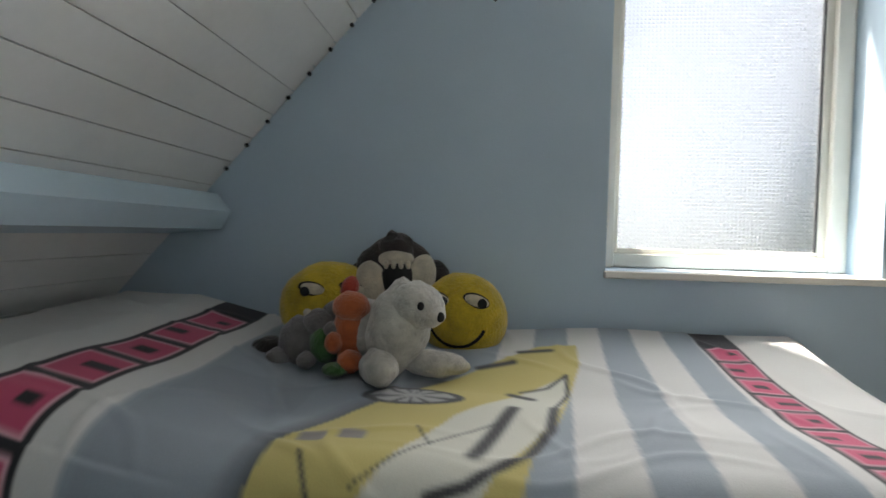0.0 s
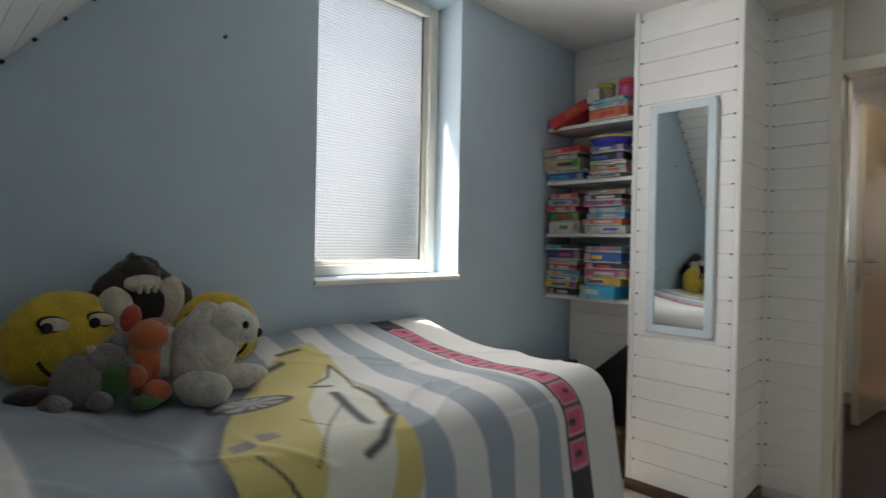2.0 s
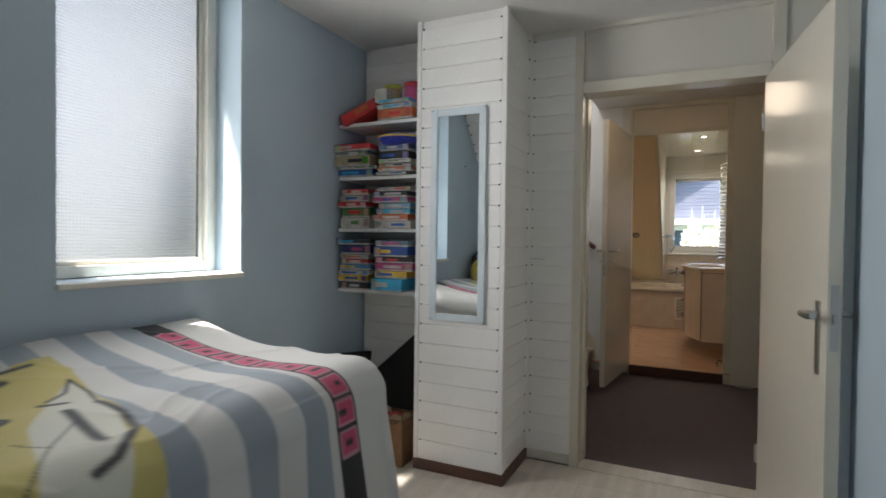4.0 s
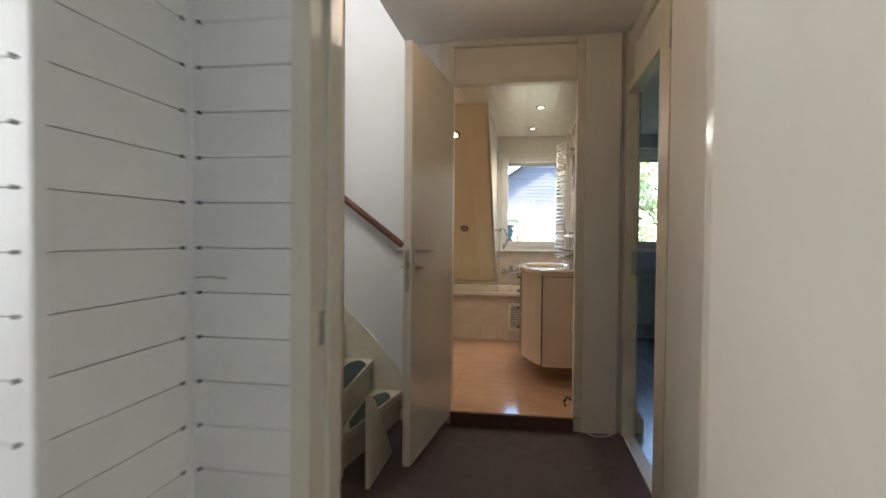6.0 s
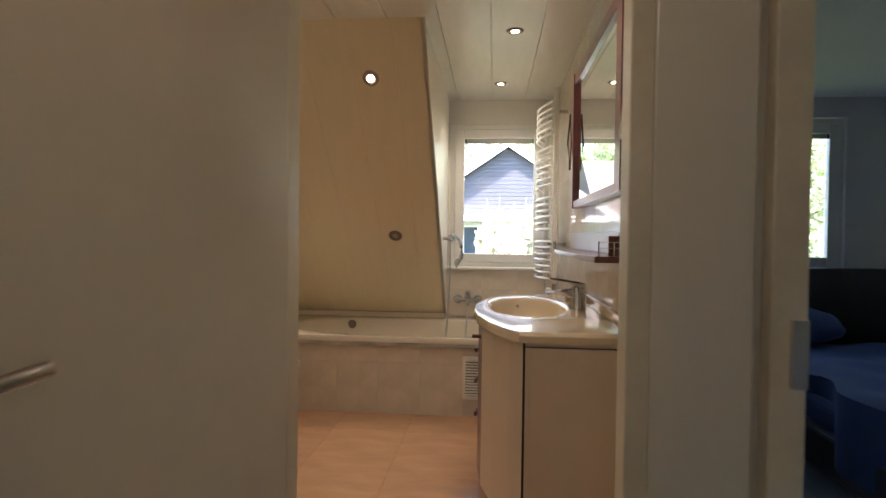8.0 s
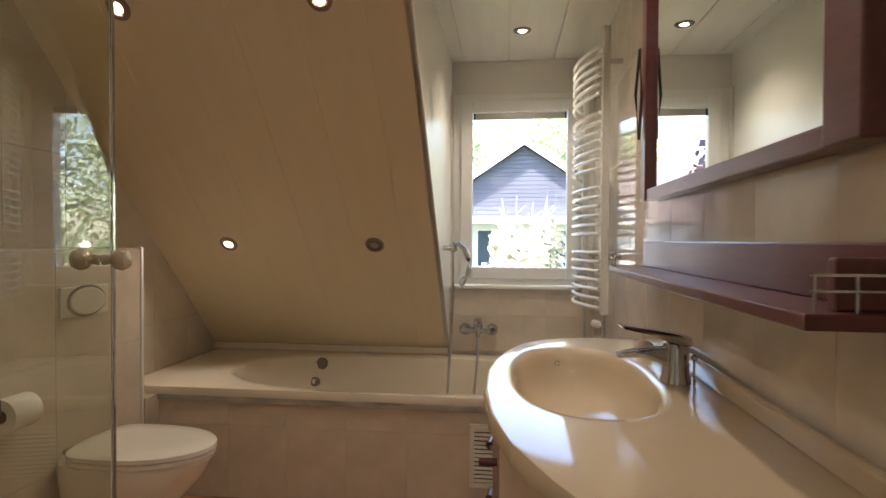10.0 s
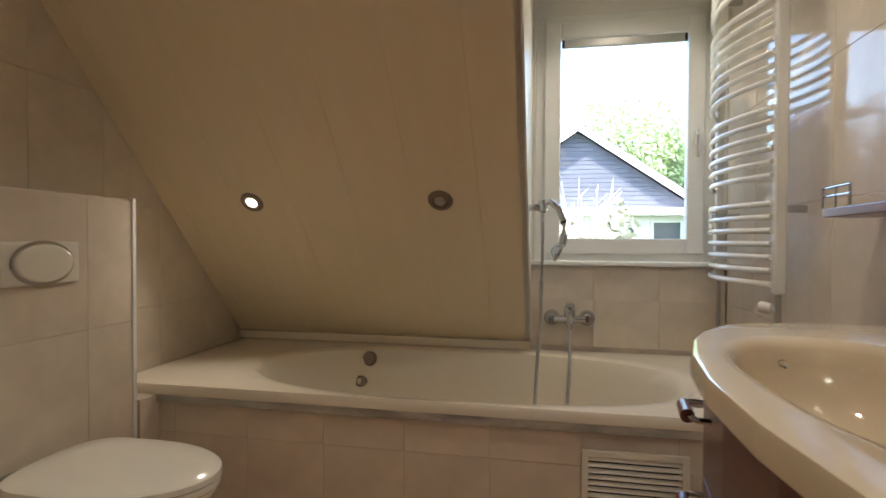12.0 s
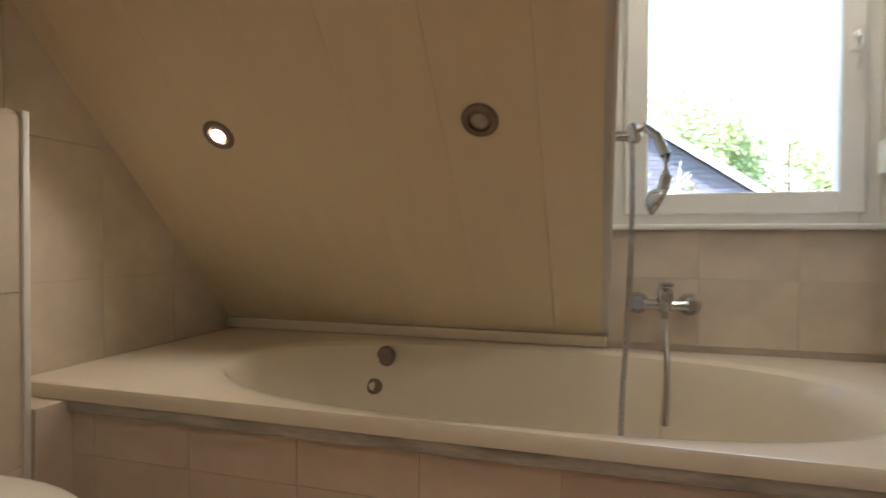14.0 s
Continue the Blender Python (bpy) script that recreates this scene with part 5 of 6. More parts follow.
# clutter under the shelves
leaning = thing("picture_frame", (1.60, 1.30, 0.29, 0, 8, 0), "black picture frame leaning against the blue wall", "picture frame")
for a, b, c, d in ((-0.24, -0.21, -0.28, 0.28), (0.21, 0.24, -0.28, 0.28), (-0.21, 0.21, -0.28, -0.25), (-0.21, 0.21, 0.25, 0.28)):
    part("frame_bar", box(a, b, -0.012, 0.012, c, d, 0.003), BLACK, leaning)
part("backing", box(-0.21, 0.21, 0.0, 0.006, -0.25, 0.25), card((0.03, 0.03, 0.035)), leaning)
case = tagged(part("folding_board", prism([(0.93, 0.0), (1.38, 0.0), (1.34, 0.36), (1.0, 0.66), (0.93, 0.70)], "x", 1.86, 1.93, 0.008), BLACK), "flat black folded board leaning in the alcove", "board")
crate = thing("cardboard_box", (1.78, 1.13, 0), "brown cardboard box full of small toys", "box")
for a, b, c, d in ((-0.12, 0.06, -0.17, -0.164), (-0.12, 0.06, 0.164, 0.17), (-0.12, -0.114, -0.164, 0.164), (0.054, 0.06, -0.164, 0.164)):
    part("side", box(a, b, c, d, 0, 0.24), card((0.24, 0.13, 0.06)), crate)
part("flap", box(-0.19, -0.116, -0.16, 0.16, 0.236, 0.242), card((0.24, 0.13, 0.06)), crate)
part("bottom", box(-0.114, 0.054, -0.164, 0.164, 0, 0.006), card((0.24, 0.13, 0.06)), crate)
rng = random.Random(12)
for k in range(16):
    c = rng.choice((R_, B_, W_, K_, N_, O_))
    bm = ball((0, 0, 0), (rng.uniform(0.02, 0.045), rng.uniform(0.02, 0.04), rng.uniform(0.015, 0.03)), 0.3, 10, seed=k)
    ob = tagged(part("small_toy", bm, card(c), smooth=True), "small coloured toy in the cardboard box", "toy", "toys in the box")
    ob.location = (1.75 + rng.uniform(-0.06, 0.06), 1.13 + rng.uniform(-0.12, 0.12), 0.20 + rng.uniform(0, 0.05))
bin_ = tagged(part("toy_heap_base", box(1.68, 1.83, 0.98, 1.28, 0.007, 0.19, 0.01), card(N_)), "folded paper filling the cardboard box", "paper")

# ---------------------------------------------------------------- hall things
def glow(name, colour, strength):
    m = plain(name, colour, 0.3)
    p = m.node_tree.nodes["Principled BSDF"]
    p.inputs["Emission Color"].default_value, p.inputs["Emission Strength"].default_value = (*colour, 1), strength
    return m


LAMP_GLASS = glow("lit_amber_lamp_glass", (1.0, 0.48, 0.14), 0.28)
BULB = glow("lit_halogen_bulb", (1.0, 0.84, 0.55), 5.0)
DULL = material("unlit_halogen_bulb", (0.45, 0.40, 0.36), 0.2, vary=0.1, scale=30, fine=90, bump=0.05)
hall_light = thing("ceiling_lamp", (3.29, -0.171, 2.385), "round amber glass ceiling lamp with brass rim, switched on", "lamp")
part("backplate", rod((0, 0, -0.02), (0, 0, 0), 0.13, 28), STEEL, hall_light)
part("shade", lathe([(0.128, -0.022), (0.142, -0.03), (0.14, -0.05), (0.115, -0.078), (0.07, -0.094), (0.0, -0.10)], 32), LAMP_GLASS, hall_light, "lit amber glass shade", smooth=True)
part("rim", lathe([(0.140, -0.028), (0.149, -0.034), (0.149, -0.042), (0.140, -0.046)], 32), STEEL, hall_light, smooth=True)
lamp = new("hall_lamp", bpy.data.lights.new("hall_lamp", "POINT"))
lamp.data.energy, lamp.data.color, lamp.data.shadow_soft_size, lamp.location = 0.24, (1, 0.82, 0.62), 0.12, (3.29, -0.171, 2.13)
cable = tagged(part("white_cable", tube([(4.295, -0.85, 0.02), (4.26, -0.81, 0.006), (4.235, -0.75, 0.005), (4.255, -0.70, 0.006), (4.295, -0.665, 0.03)], 0.004, 8), PLASTIC, smooth=True), "thin white cable lying on the carpet", "cable")

# ---------------------------------------------------------------- second bedroom things
ORIGIN = BATH_ORIGIN
NAVY = material("dark_blue_bedding", (0.022, 0.05, 0.15), 0.85, vary=0.6, scale=9, fine=120, bump=0.5, second=(0.05, 0.09, 0.2))
bed2 = thing("double_bed", (6.5, -2.38, 0), "dark bed with patterned blue duvet under the window", "bed")
part("headboard", box(1.02, 1.10, -0.85, 0.80, 0, 1.06, 0.015), BLACK, bed2)
part("bed_frame", box(-0.95, 1.02, -0.80, 0.76, 0.12, 0.32, 0.02), BLACK, bed2)
for x in (-0.85, 0.9):
    for y in (-0.7, 0.66):
        part("leg", box(x - 0.03, x + 0.03, y - 0.03, y + 0.03, 0, 0.12), BLACK, bed2)
part("mattress", box(-0.93, 1.0, -0.78, 0.74, 0.32, 0.46, 0.04, 3), NAVY, bed2)
bm = bmesh.new()
bmesh.ops.create_grid(bm, x_segments=60, y_segments=50, size=0.5)
for v in bm.verts:
    x, y = v.co.x * 1.7, v.co.y * 1.9
    edge = max(0, abs(y) - 0.72)
    v.co = Vector((6.30 + x, -2.38 + (y if edge == 0 else math.copysign(0.74 + 0.06 * math.sin(x * 9), y)), 0.56 + 0.03 * noise.noise(Vector((x * 3, y * 3, 0))) - edge * 1.6))
tagged(part("patterned_duvet", bm, NAVY, smooth=True), "rumpled dark blue patterned duvet on the second bed", "duvet")
pl = tagged(part("pillow", ball((7.2, -2.08, 0.68), (0.22, 0.34, 0.10), 0.12, 24, seed=3, turn=(0, -20, 0)), NAVY, smooth=True), "dark blue patterned pillow against the headboard", "pillow")
rad2 = thing("panel_radiator", (7.64, -1.22, 0), "white ribbed panel radiator below the window", "radiator")
part("panel", box(-0.03, 0.03, -0.22, 0.18, 0.16, 0.74, 0.01), RADIATOR, rad2)
for k in range(11):
    part("rib", box(-0.042, -0.029, -0.20 + k * 0.036, -0.182 + k * 0.036, 0.18, 0.72, 0.004), RADIATOR, rad2)
part("pipe", rod((0, 0.15, 0), (0, 0.15, 0.16), 0.009, 10), RADIATOR, rad2, smooth=True)
part("pipe", rod((0, -0.19, 0), (0, -0.19, 0.16), 0.009, 10), RADIATOR, rad2, smooth=True)

# ---------------------------------------------------------------- bathroom: spots
def spot(place, normal, lit, watts=0.0):
    m = Matrix.Translation(place) @ Vector(normal).to_track_quat("Z", "Y").to_matrix().to_4x4()
    s = thing("recessed_spot", m, "recessed steel-ringed halogen spot, " + ("switched on" if lit else "not lit"), "spotlight", "recessed spots")
    part("ring", lathe([(0.027, 0.001), (0.030, 0.006), (0.037, 0.008), (0.045, 0.005), (0.048, 0.0005)], 28), BRONZE, s, smooth=True)
    part("inner_ring", lathe([(0.019, 0.0035), (0.022, 0.0055), (0.027, 0.003)], 24), BRONZE, s, smooth=True)
    part("bulb", lathe([(0.0235, 0.002), (0.02, 0.005), (0.0, 0.0075)], 24), BULB if lit else DULL, s, "glowing halogen bulb" if lit else "dull unlit bulb", smooth=True)
    if lit:
        p = Vector(place) + Vector(normal).normalized() * 0.022
        p += ORIGIN
        spot_lamp(p, p + Vector(normal), watts, 130, radius=0.02)


SN = Vector((SK, 0, -1)).normalized()
for x, y, w in ((5.2, -0.15, 1.3), (6.21, -0.10, 2.3), (7.22, -0.04, 2.5)):
    spot((x, y, CEIL_B - 0.001), (0, 0, -1), True, w)
for x, y, on, w in ((7.03, 1.475, True, 0.9), (7.03, 0.697, False, 0), (6.22, 0.70, True, 1.5), (6.22, 1.475, True, 0.6)):
    spot(Vector((x, y, bath_slope_z(x))) + SN * 0.0015, SN, on, w)
# two unseen spots, added only to brighten the corner behind the shower glass
for x, y in ((5.2, 0.9), (5.2, 1.5)):
    spot((x, y, CEIL_B - 0.001), (0, 0, -1), True, 0.2)


# ---------------------------------------------------------------- basin shapes
def sunk_bowl(outline, centre, a, b, z, lip, depth, skirt, power=2.0, seg=72, profile=(), shift=(0, 0)):
    """A slab with the given outline at height z and an oval bowl sunk in it."""
    bm = bmesh.new()
    n = len(outline)

    def edge(t):
        d = Vector((math.cos(t), math.sin(t)))
        best = 9.0
        for i in range(n):
            p, q = Vector(outline[i]) - Vector(centre), Vector(outline[(i + 1) % n]) - Vector(centre)
            e = q - p
            den = d.x * e.y - d.y * e.x
            if abs(den) > 1e-9:
                s = (p.x * e.y - p.y * e.x) / den
                u = (p.x * d.y - p.y * d.x) / den
                if s > 0 and -1e-6 <= u <= 1 + 1e-6:
                    best = min(best, s)
        return d * best

    angles = sorted([2 * math.pi * i / seg for i in range(seg)] + [math.atan2(p[1] - centre[1], p[0] - centre[0]) % (2 * math.pi) for p in outline])
    ts = [t for i, t in enumerate(angles) if i == 0 or t - angles[i - 1] > 1e-3]

    def oval(t, k, kk=1.0):
        c, s = math.cos(t), math.sin(t)
        # bearing kept, radius of a superellipse
        r = 1.0 / ((abs(c) / a) ** power + (abs(s) / b) ** power) ** (1 / power)
        return Vector((c, s)) * r * k

    loops = [[edge(t) for t in ts], [edge(t) for t in ts], [edge(t) * 0.985 for t in ts], [edge(t) * 0.96 for t in ts], [oval(t, 1.0) * 1.10 for t in ts], [oval(t, 1.0) * 1.04 for t in ts], [oval(t, 1.0) for t in ts]]
    zs = [z - skirt, z - 0.012, z - 0.001, z, z, z - 0.001, z - lip]
    for f, k in profile:
        loops.append([oval(t, k) + Vector(shift) * f for t in ts])
        zs.append(z - lip - depth * f)
    rings = [[bm.verts.new((centre[0] + p.x, centre[1] + p.y, h)) for p in loop] for loop, h in zip(loops, zs)]
    m = len(ts)
    for u, v in zip(rings, rings[1:]):
        for i in range(m):
            bm.faces.new((u[i], u[(i + 1) % m], v[(i + 1) % m], v[i]))
    bm.faces.new(rings[-1])
    return bm


# bath with tiled front
tub = thing("bathtub", (0, 0, 0), "built-in cream bath with oval bowl and worn edge strip", "bathtub")
part("tub_shell", sunk_bowl([(6.70, -0.472), (7.615, -0.472), (7.615, 1.876), (6.70, 1.876)], (7.13, 0.62), 0.385, 0.835, 0.602, 0.008, 0.40, 0.035, power=2.4, seg=96, profile=((0.12, 0.955), (0.35, 0.92), (0.65, 0.86), (0.88, 0.76), (0.97, 0.62), (1.0, 0.5))), ENAMEL, tub, smooth=True)
WORN_STRIP = material("worn_grey_sealant_strip", (0.55, 0.52, 0.46), 0.45, vary=0.35, scale=9, fine=60, bump=0.3, second=(0.36, 0.34, 0.30), stretch=(1, 0.6, 3))
part("edge_strip", box(6.703, 6.722, -0.472, 1.66, 0.538, 0.567, 0.003), WORN_STRIP, tub, "worn grey-white strip under the rim")
part("front_panel_core", box(6.728, 6.76, -0.478, 1.68, 0.085, 0.54), GROUT, tub)
part("overflow_knob", lathe([(0.0, 0.026), (0.028, 0.024), (0.036, 0.014), (0.036, -0.01)], 24, pose(7.462, 1.12, 0.552, 0, -78, 0)), BRONZE, tub, "chrome overflow knob", smooth=True)
for y, z in ((1.15, 0.455),):
    part("jet", lathe([(0.0, 0.002), (0.014, 0.004), (0.016, 0.012), (0.026, 0.010), (0.030, -0.01)], 20, pose(7.13 + 0.355 * (1 - abs((y - 0.62) / 0.78) ** 2.4) ** (1 / 2.4), y, z, 0, -75, 0)), BRONZE, tub, "steel massage jet", smooth=True)
for x, y in ((6.84, -0.17), (6.83, -0.25)):
    part("button", lathe([(0.0, 0.009), (0.018, 0.008), (0.023, 0.004), (0.024, 0.0)], 20, pose(x, y, 0.602)), CHROME, tub, "chrome push button", smooth=True)
part("drain", lathe([(0.0, 0.012), (0.026, 0.010), (0.03, 0.0)], 20, pose(7.30, 0.19, 0.25, 0, -30, 0)), CHROME, tub, smooth=True)
part("filler", box(6.625, 6.727, 1.655, 1.876, 0.085, 0.566), TILE, tub)
part("sealant", box(7.575, 7.614, CHEEK, 1.874, 0.602, 0.642, 0.006), ENAMEL, tub)
tub_panel = tagged(part("bath_front_tiles", box(6.722, 6.728, -0.478, 1.68, 0.085, 0.538), GROUT), "beige tiled front of the bath", "wall", kind="structure")
vent = thing("vent_grille", (6.715, 0.035, 0.34), "cream slatted ventilation grille in the bath front", "vent")
for a, b, c, d in ((-0.155, -0.135, -0.135, 0.145), (0.135, 0.155, -0.135, 0.145), (-0.135, 0.135, 0.125, 0.145), (-0.135, 0.135, -0.135, -0.115)):
    part("frame", box(-0.006, 0.004, a, b, c, d, 0.002), PLASTIC, vent)
for k in range(13):
    z = -0.106 + k * 0.0185
    part("slat", prism([(-0.004, z - 0.004), (0.004, z + 0.004), (0.004, z + 0.007), (-0.004, z - 0.001)], "y", -0.135, 0.135), PLASTIC, vent)
part("backing", box(0.005, 0.007, -0.135, 0.135, -0.115, 0.125), BLACK, vent)

# bath mixer and hand shower
mixer = thing("bath_mixer", (BX1, 0.198, 0.757), "chrome bath mixer tap on the tiled wall", "tap")
part("body", rod((-0.055, -0.07, 0), (-0.055, 0.07, 0), 0.017, 16), CHROME, mixer, smooth=True)
for y in (-0.08, 0.08):
    part("rosette", lathe([(0.036, 0), (0.037, 0.016), (0.033, 0.034), (0.024, 0.048), (0.017, 0.056)], 24, pose(0, y, 0, 0, -90, 0)), CHROME, mixer, smooth=True)
part("cartridge", lathe([(0.021, -0.02), (0.023, 0.0), (0.025, 0.03), (0.024, 0.05), (0.016, 0.06)], 20, pose(-0.055, 0, 0.0)), CHROME, mixer, smooth=True)
part("lever", box(-0.115, -0.035, -0.02, 0.02, 0.058, 0.074, 0.006), CHROME, mixer)
part("outlet", rod((-0.055, 0, -0.01), (-0.06, 0, -0.045), 0.012, 12), CHROME, mixer, smooth=True)
HOSE = material("chrome_hose", (0.62, 0.62, 0.62), 0.28, 1.0, vary=0.25, scale=220, fine=400, bump=0.4)
part("shower_hose", tube([(-0.06, 0, -0.045), (-0.075, 0, -0.09), (-0.13, 0, -0.145), (-0.165, 0.002, -0.19), (-0.20, 0.006, -0.26), (-0.225, 0.012, -0.34)], 0.007, 10), HOSE, mixer, "ribbed metal hose", smooth=True)
shower = thing("hand_shower", (7.25, CHEEK - 0.002, 1.25), "chrome hand shower hanging in its holder", "shower")
part("holder", rod((0, 0.0, 0.0), (0.0, -0.045, 0.0), 0.014, 14), CHROME, shower, smooth=True)
part("clip", lathe([(0.014, -0.03), (0.018, -0.02), (0.019, 0.01), (0.015, 0.02)], 16, pose(0.0, -0.055, 0.01, -15, 20, 0)), CHROME, shower, smooth=True)
part("handle", tube([(0.0, -0.052, -0.02), (0.0, -0.06, 0.015), (-0.004, -0.085, 0.022), (-0.008, -0.118, -0.005), (-0.010, -0.138, -0.055), (-0.010, -0.142, -0.11), (-0.010, -0.132, -0.155)], lambda f: 0.012 + 0.004 * f, 12), CHROME, shower, smooth=True)
part("head", lathe([(0.012, 0.03), (0.026, 0.02), (0.042, 0.0), (0.040, -0.010), (0.0, -0.012)], 24, pose(-0.010, -0.118, -0.178, -62, 0, 0)), CHROME, shower, smooth=True)
part("shower_hose", tube([(0.0, -0.055, -0.02), (-0.004, -0.056, -0.2), (-0.01, -0.05, -0.45), (-0.03, -0.035, -0.70), (-0.035, -0.03, -0.86)], 0.007, 10), HOSE, shower, "ribbed metal hose", smooth=True)

# boxed-in cistern wall with toilet
BOX_Y = 1.672
box_wall = tagged(part("cistern_wall", box(BX0, 6.62, BOX_Y, BY1, FLOOR_B - 0.01, 1.25, 0.003), GROUT), "half-height beige tiled wall hiding the cistern", "wall", kind="structure")
part("corner_profile", box(6.606, 6.6235, BOX_Y - 0.008, BOX_Y + 0.012, FLOOR_B, 1.253, 0.003), PVC, box_wall, "white corner profile")
flush = thing("flush_plate", (6.27, BOX_Y - 0.005, 1.05), "white flush plate on the cistern wall", "flush plate")
part("plate", box(-0.12, 0.12, -0.012, 0, -0.06, 0.06, 0.008), PLASTIC, flush)
part("button", prism([(0.085 * math.cos(a * math.pi / 14), 0.052 * math.sin(a * math.pi / 14)) for a in range(28)], "y", -0.026, -0.0115, 0.004), PLASTIC, flush)
part("button_ring", prism([(0.096 * math.cos(a * math.pi / 14), 0.062 * math.sin(a * math.pi / 14)) for a in range(28)], "y", -0.017, -0.0117, 0.002), CHROME, flush)
toilet = thing("toilet", (6.235, BOX_Y - 0.005, FLOOR_B), "white wall-hung toilet with closed lid", "toilet")


def loft(sections, cap=True, seg=36):
    """sections: (z, half width, front reach, back reach, centre y)."""
    bm = bmesh.new()
    rings = []
    for z, w, f, b, cy in sections:
        ring = []
        for k in range(seg):
            t = 2 * math.pi * k / seg
            c, s = math.cos(t), math.sin(t)
            p = 2.4 if s > 0 else 2.0
            x = w * math.copysign(abs(c) ** (2 / p), c)
            y = (b if s > 0 else f) * math.copysign(abs(s) ** (2 / (5 if s > 0 else 2)), s)
            ring.append(bm.verts.new((x, cy + y, z)))
        rings.append(ring)
    for u, v in zip(rings, rings[1:]):
        for k in range(seg):
            bm.faces.new((u[k], u[(k + 1) % seg], v[(k + 1) % seg], v[k]))
    bm.faces.new(rings[0][::-1])
    bm.faces.new(rings[-1])
    return bm


part("bowl", loft([(0.10, 0.08, 0.10, 0.14, -0.14), (0.14, 0.115, 0.16, 0.17, -0.17), (0.22, 0.145, 0.21, 0.21, -0.21), (0.32, 0.168, 0.26, 0.25, -0.25), (0.385, 0.178, 0.28, 0.265, -0.265), (0.395, 0.174, 0.276, 0.262, -0.265)]), ENAMEL_WHITE, toilet, smooth=True)
part("seat", loft([(0.397, 0.176, 0.285, 0.215, -0.265), (0.402, 0.181, 0.29, 0.22, -0.265), (0.413, 0.181, 0.29, 0.22, -0.265), (0.416, 0.177, 0.286, 0.217, -0.265)]), ENAMEL_WHITE, toilet, smooth=True)
part("lid", loft([(0.418, 0.178, 0.287, 0.215, -0.265), (0.422, 0.183, 0.292, 0.22, -0.265), (0.436, 0.182, 0.29, 0.22, -0.265), (0.443, 0.165, 0.27, 0.205, -0.265), (0.445, 0.10, 0.2, 0.15, -0.265)]), ENAMEL_WHITE, toilet, smooth=True)
for x in (-0.08, 0.08):
    part("hinge", rod((x - 0.02, -0.035, 0.42), (x + 0.02, -0.035, 0.42), 0.010, 12), CHROME, toilet, smooth=True)
holder = thing("toilet_roll_holder", (5.86, BOX_Y - 0.004, 0.83), "chrome toilet roll holder on the tiled wall", "roll holder")
part("rosette", lathe([(0.026, 0), (0.026, 0.012), (0.016, 0.03), (0.016, 0.045)], 20, pose(0, 0, 0, 90, 0, 0)), CHROME, holder, smooth=True)
part("arm", tube([(0, -0.045, 0), (0.0, -0.06, -0.03), (0.0, -0.06, -0.085), (0.01, -0.06, -0.10), (0.12, -0.06, -0.10)], 0.005, 8), CHROME, holder, smooth=True)
roll = thing("toilet_roll", (5.915, BOX_Y - 0.064, 0.728), "white toilet paper roll on its holder", "toilet roll")
PAPER = material("white_tissue", (0.82, 0.80, 0.75), 0.95, vary=0.05, scale=20, fine=200, bump=0.3)
part("paper", lathe([(0.02, -0.05), (0.054, -0.05), (0.055, -0.045), (0.055, 0.045), (0.054, 0.05), (0.02, 0.05)], 28, pose(0, 0, 0, 0, 90, 0)), PAPER, roll, smooth=True)
part("core", lathe([(0.016, -0.051), (0.021, -0.051), (0.021, 0.051), (0.016, 0.051)], 20, pose(0, 0, 0, 0, 90, 0)), card((0.16, 0.10, 0.06)), roll, smooth=True)

# shower screen
screen = thing("glass_shower_door", (5.455, 0.905, FLOOR_B, 0, 0, 8.0), "clear glass shower door standing open, with round knobs", "shower door")
part("pane", box(-1.0, 0, -0.004, 0.004, 0.02, 1.98, 0.001, 1), SHOWER_GLASS, screen, "greenish clear glass").visible_shadow = False
part("edge_profile", box(0.0005, 0.012, -0.006, 0.006, 0.02, 1.98, 0.002), CHROME, screen)
KNOB = material("pearly_knob", (0.62, 0.52, 0.40), 0.2, 0.3, vary=0.15, scale=40, fine=90, bump=0.05)
for s in (-1, 1):
    part("knob", lathe([(0.010, 0), (0.013, 0.004), (0.010, 0.014), (0.011, 0.022), (0.021, 0.03), (0.024, 0.042), (0.019, 0.054), (0.0, 0.058)], 20, pose(-0.035, 0.0045 * s, 1.155, -90 * s, 0, 0)), KNOB, screen, "round pearly knob", smooth=True)
part("pivot", box(-0.99, -0.93, -0.012, 0.012, 0.0, 0.04, 0.003), CHROME, screen)

# vanity
OUT = [(5.05, -0.474), (5.05, -0.085), (5.14, -0.035), (5.28, 0.025), (5.45, 0.068), (5.62, 0.086), (5.80, 0.085), (5.96, 0.066), (6.10, 0.030), (6.22, -0.022), (6.31, -0.09), (6.355, -0.18), (6.37, -0.30), (6.37, -0.474)]
washtop = thing("washbasin_top", (0, 0, 0), "cream moulded washbasin top with a bowed front", "washbasin")
part("basin", sunk_bowl(OUT, (5.80, -0.162), 0.345, 0.178, 0.94, 0.008, 0.145, 0.035, power=2.3, profile=((0.06, 0.965), (0.25, 0.93), (0.50, 0.86), (0.74, 0.74), (0.90, 0.56), (0.975, 0.34), (1.0, 0.14))), BASIN, washtop, smooth=True)
part("upstand", box(5.051, 6.369, -0.4735, -0.452, 0.9385, 0.985, 0.007), BASIN, washtop)
part("drain", lathe([(0.0, 0.004), (0.018, 0.005), (0.022, 0.0)], 20, pose(5.80, -0.155, 0.7875)), CHROME, washtop, smooth=True)
part("overflow", lathe([(0.0, 0.003), (0.008, 0.004), (0.010, 0.0)], 16, pose(6.118, -0.13, 0.895, 0, -80, 0)), CHROME, washtop, smooth=True)
vanity = thing("vanity_cabinet", (0, 0, 0), "wall-hung bow-fronted vanity cabinet in cream and mahogany", "cabinet")


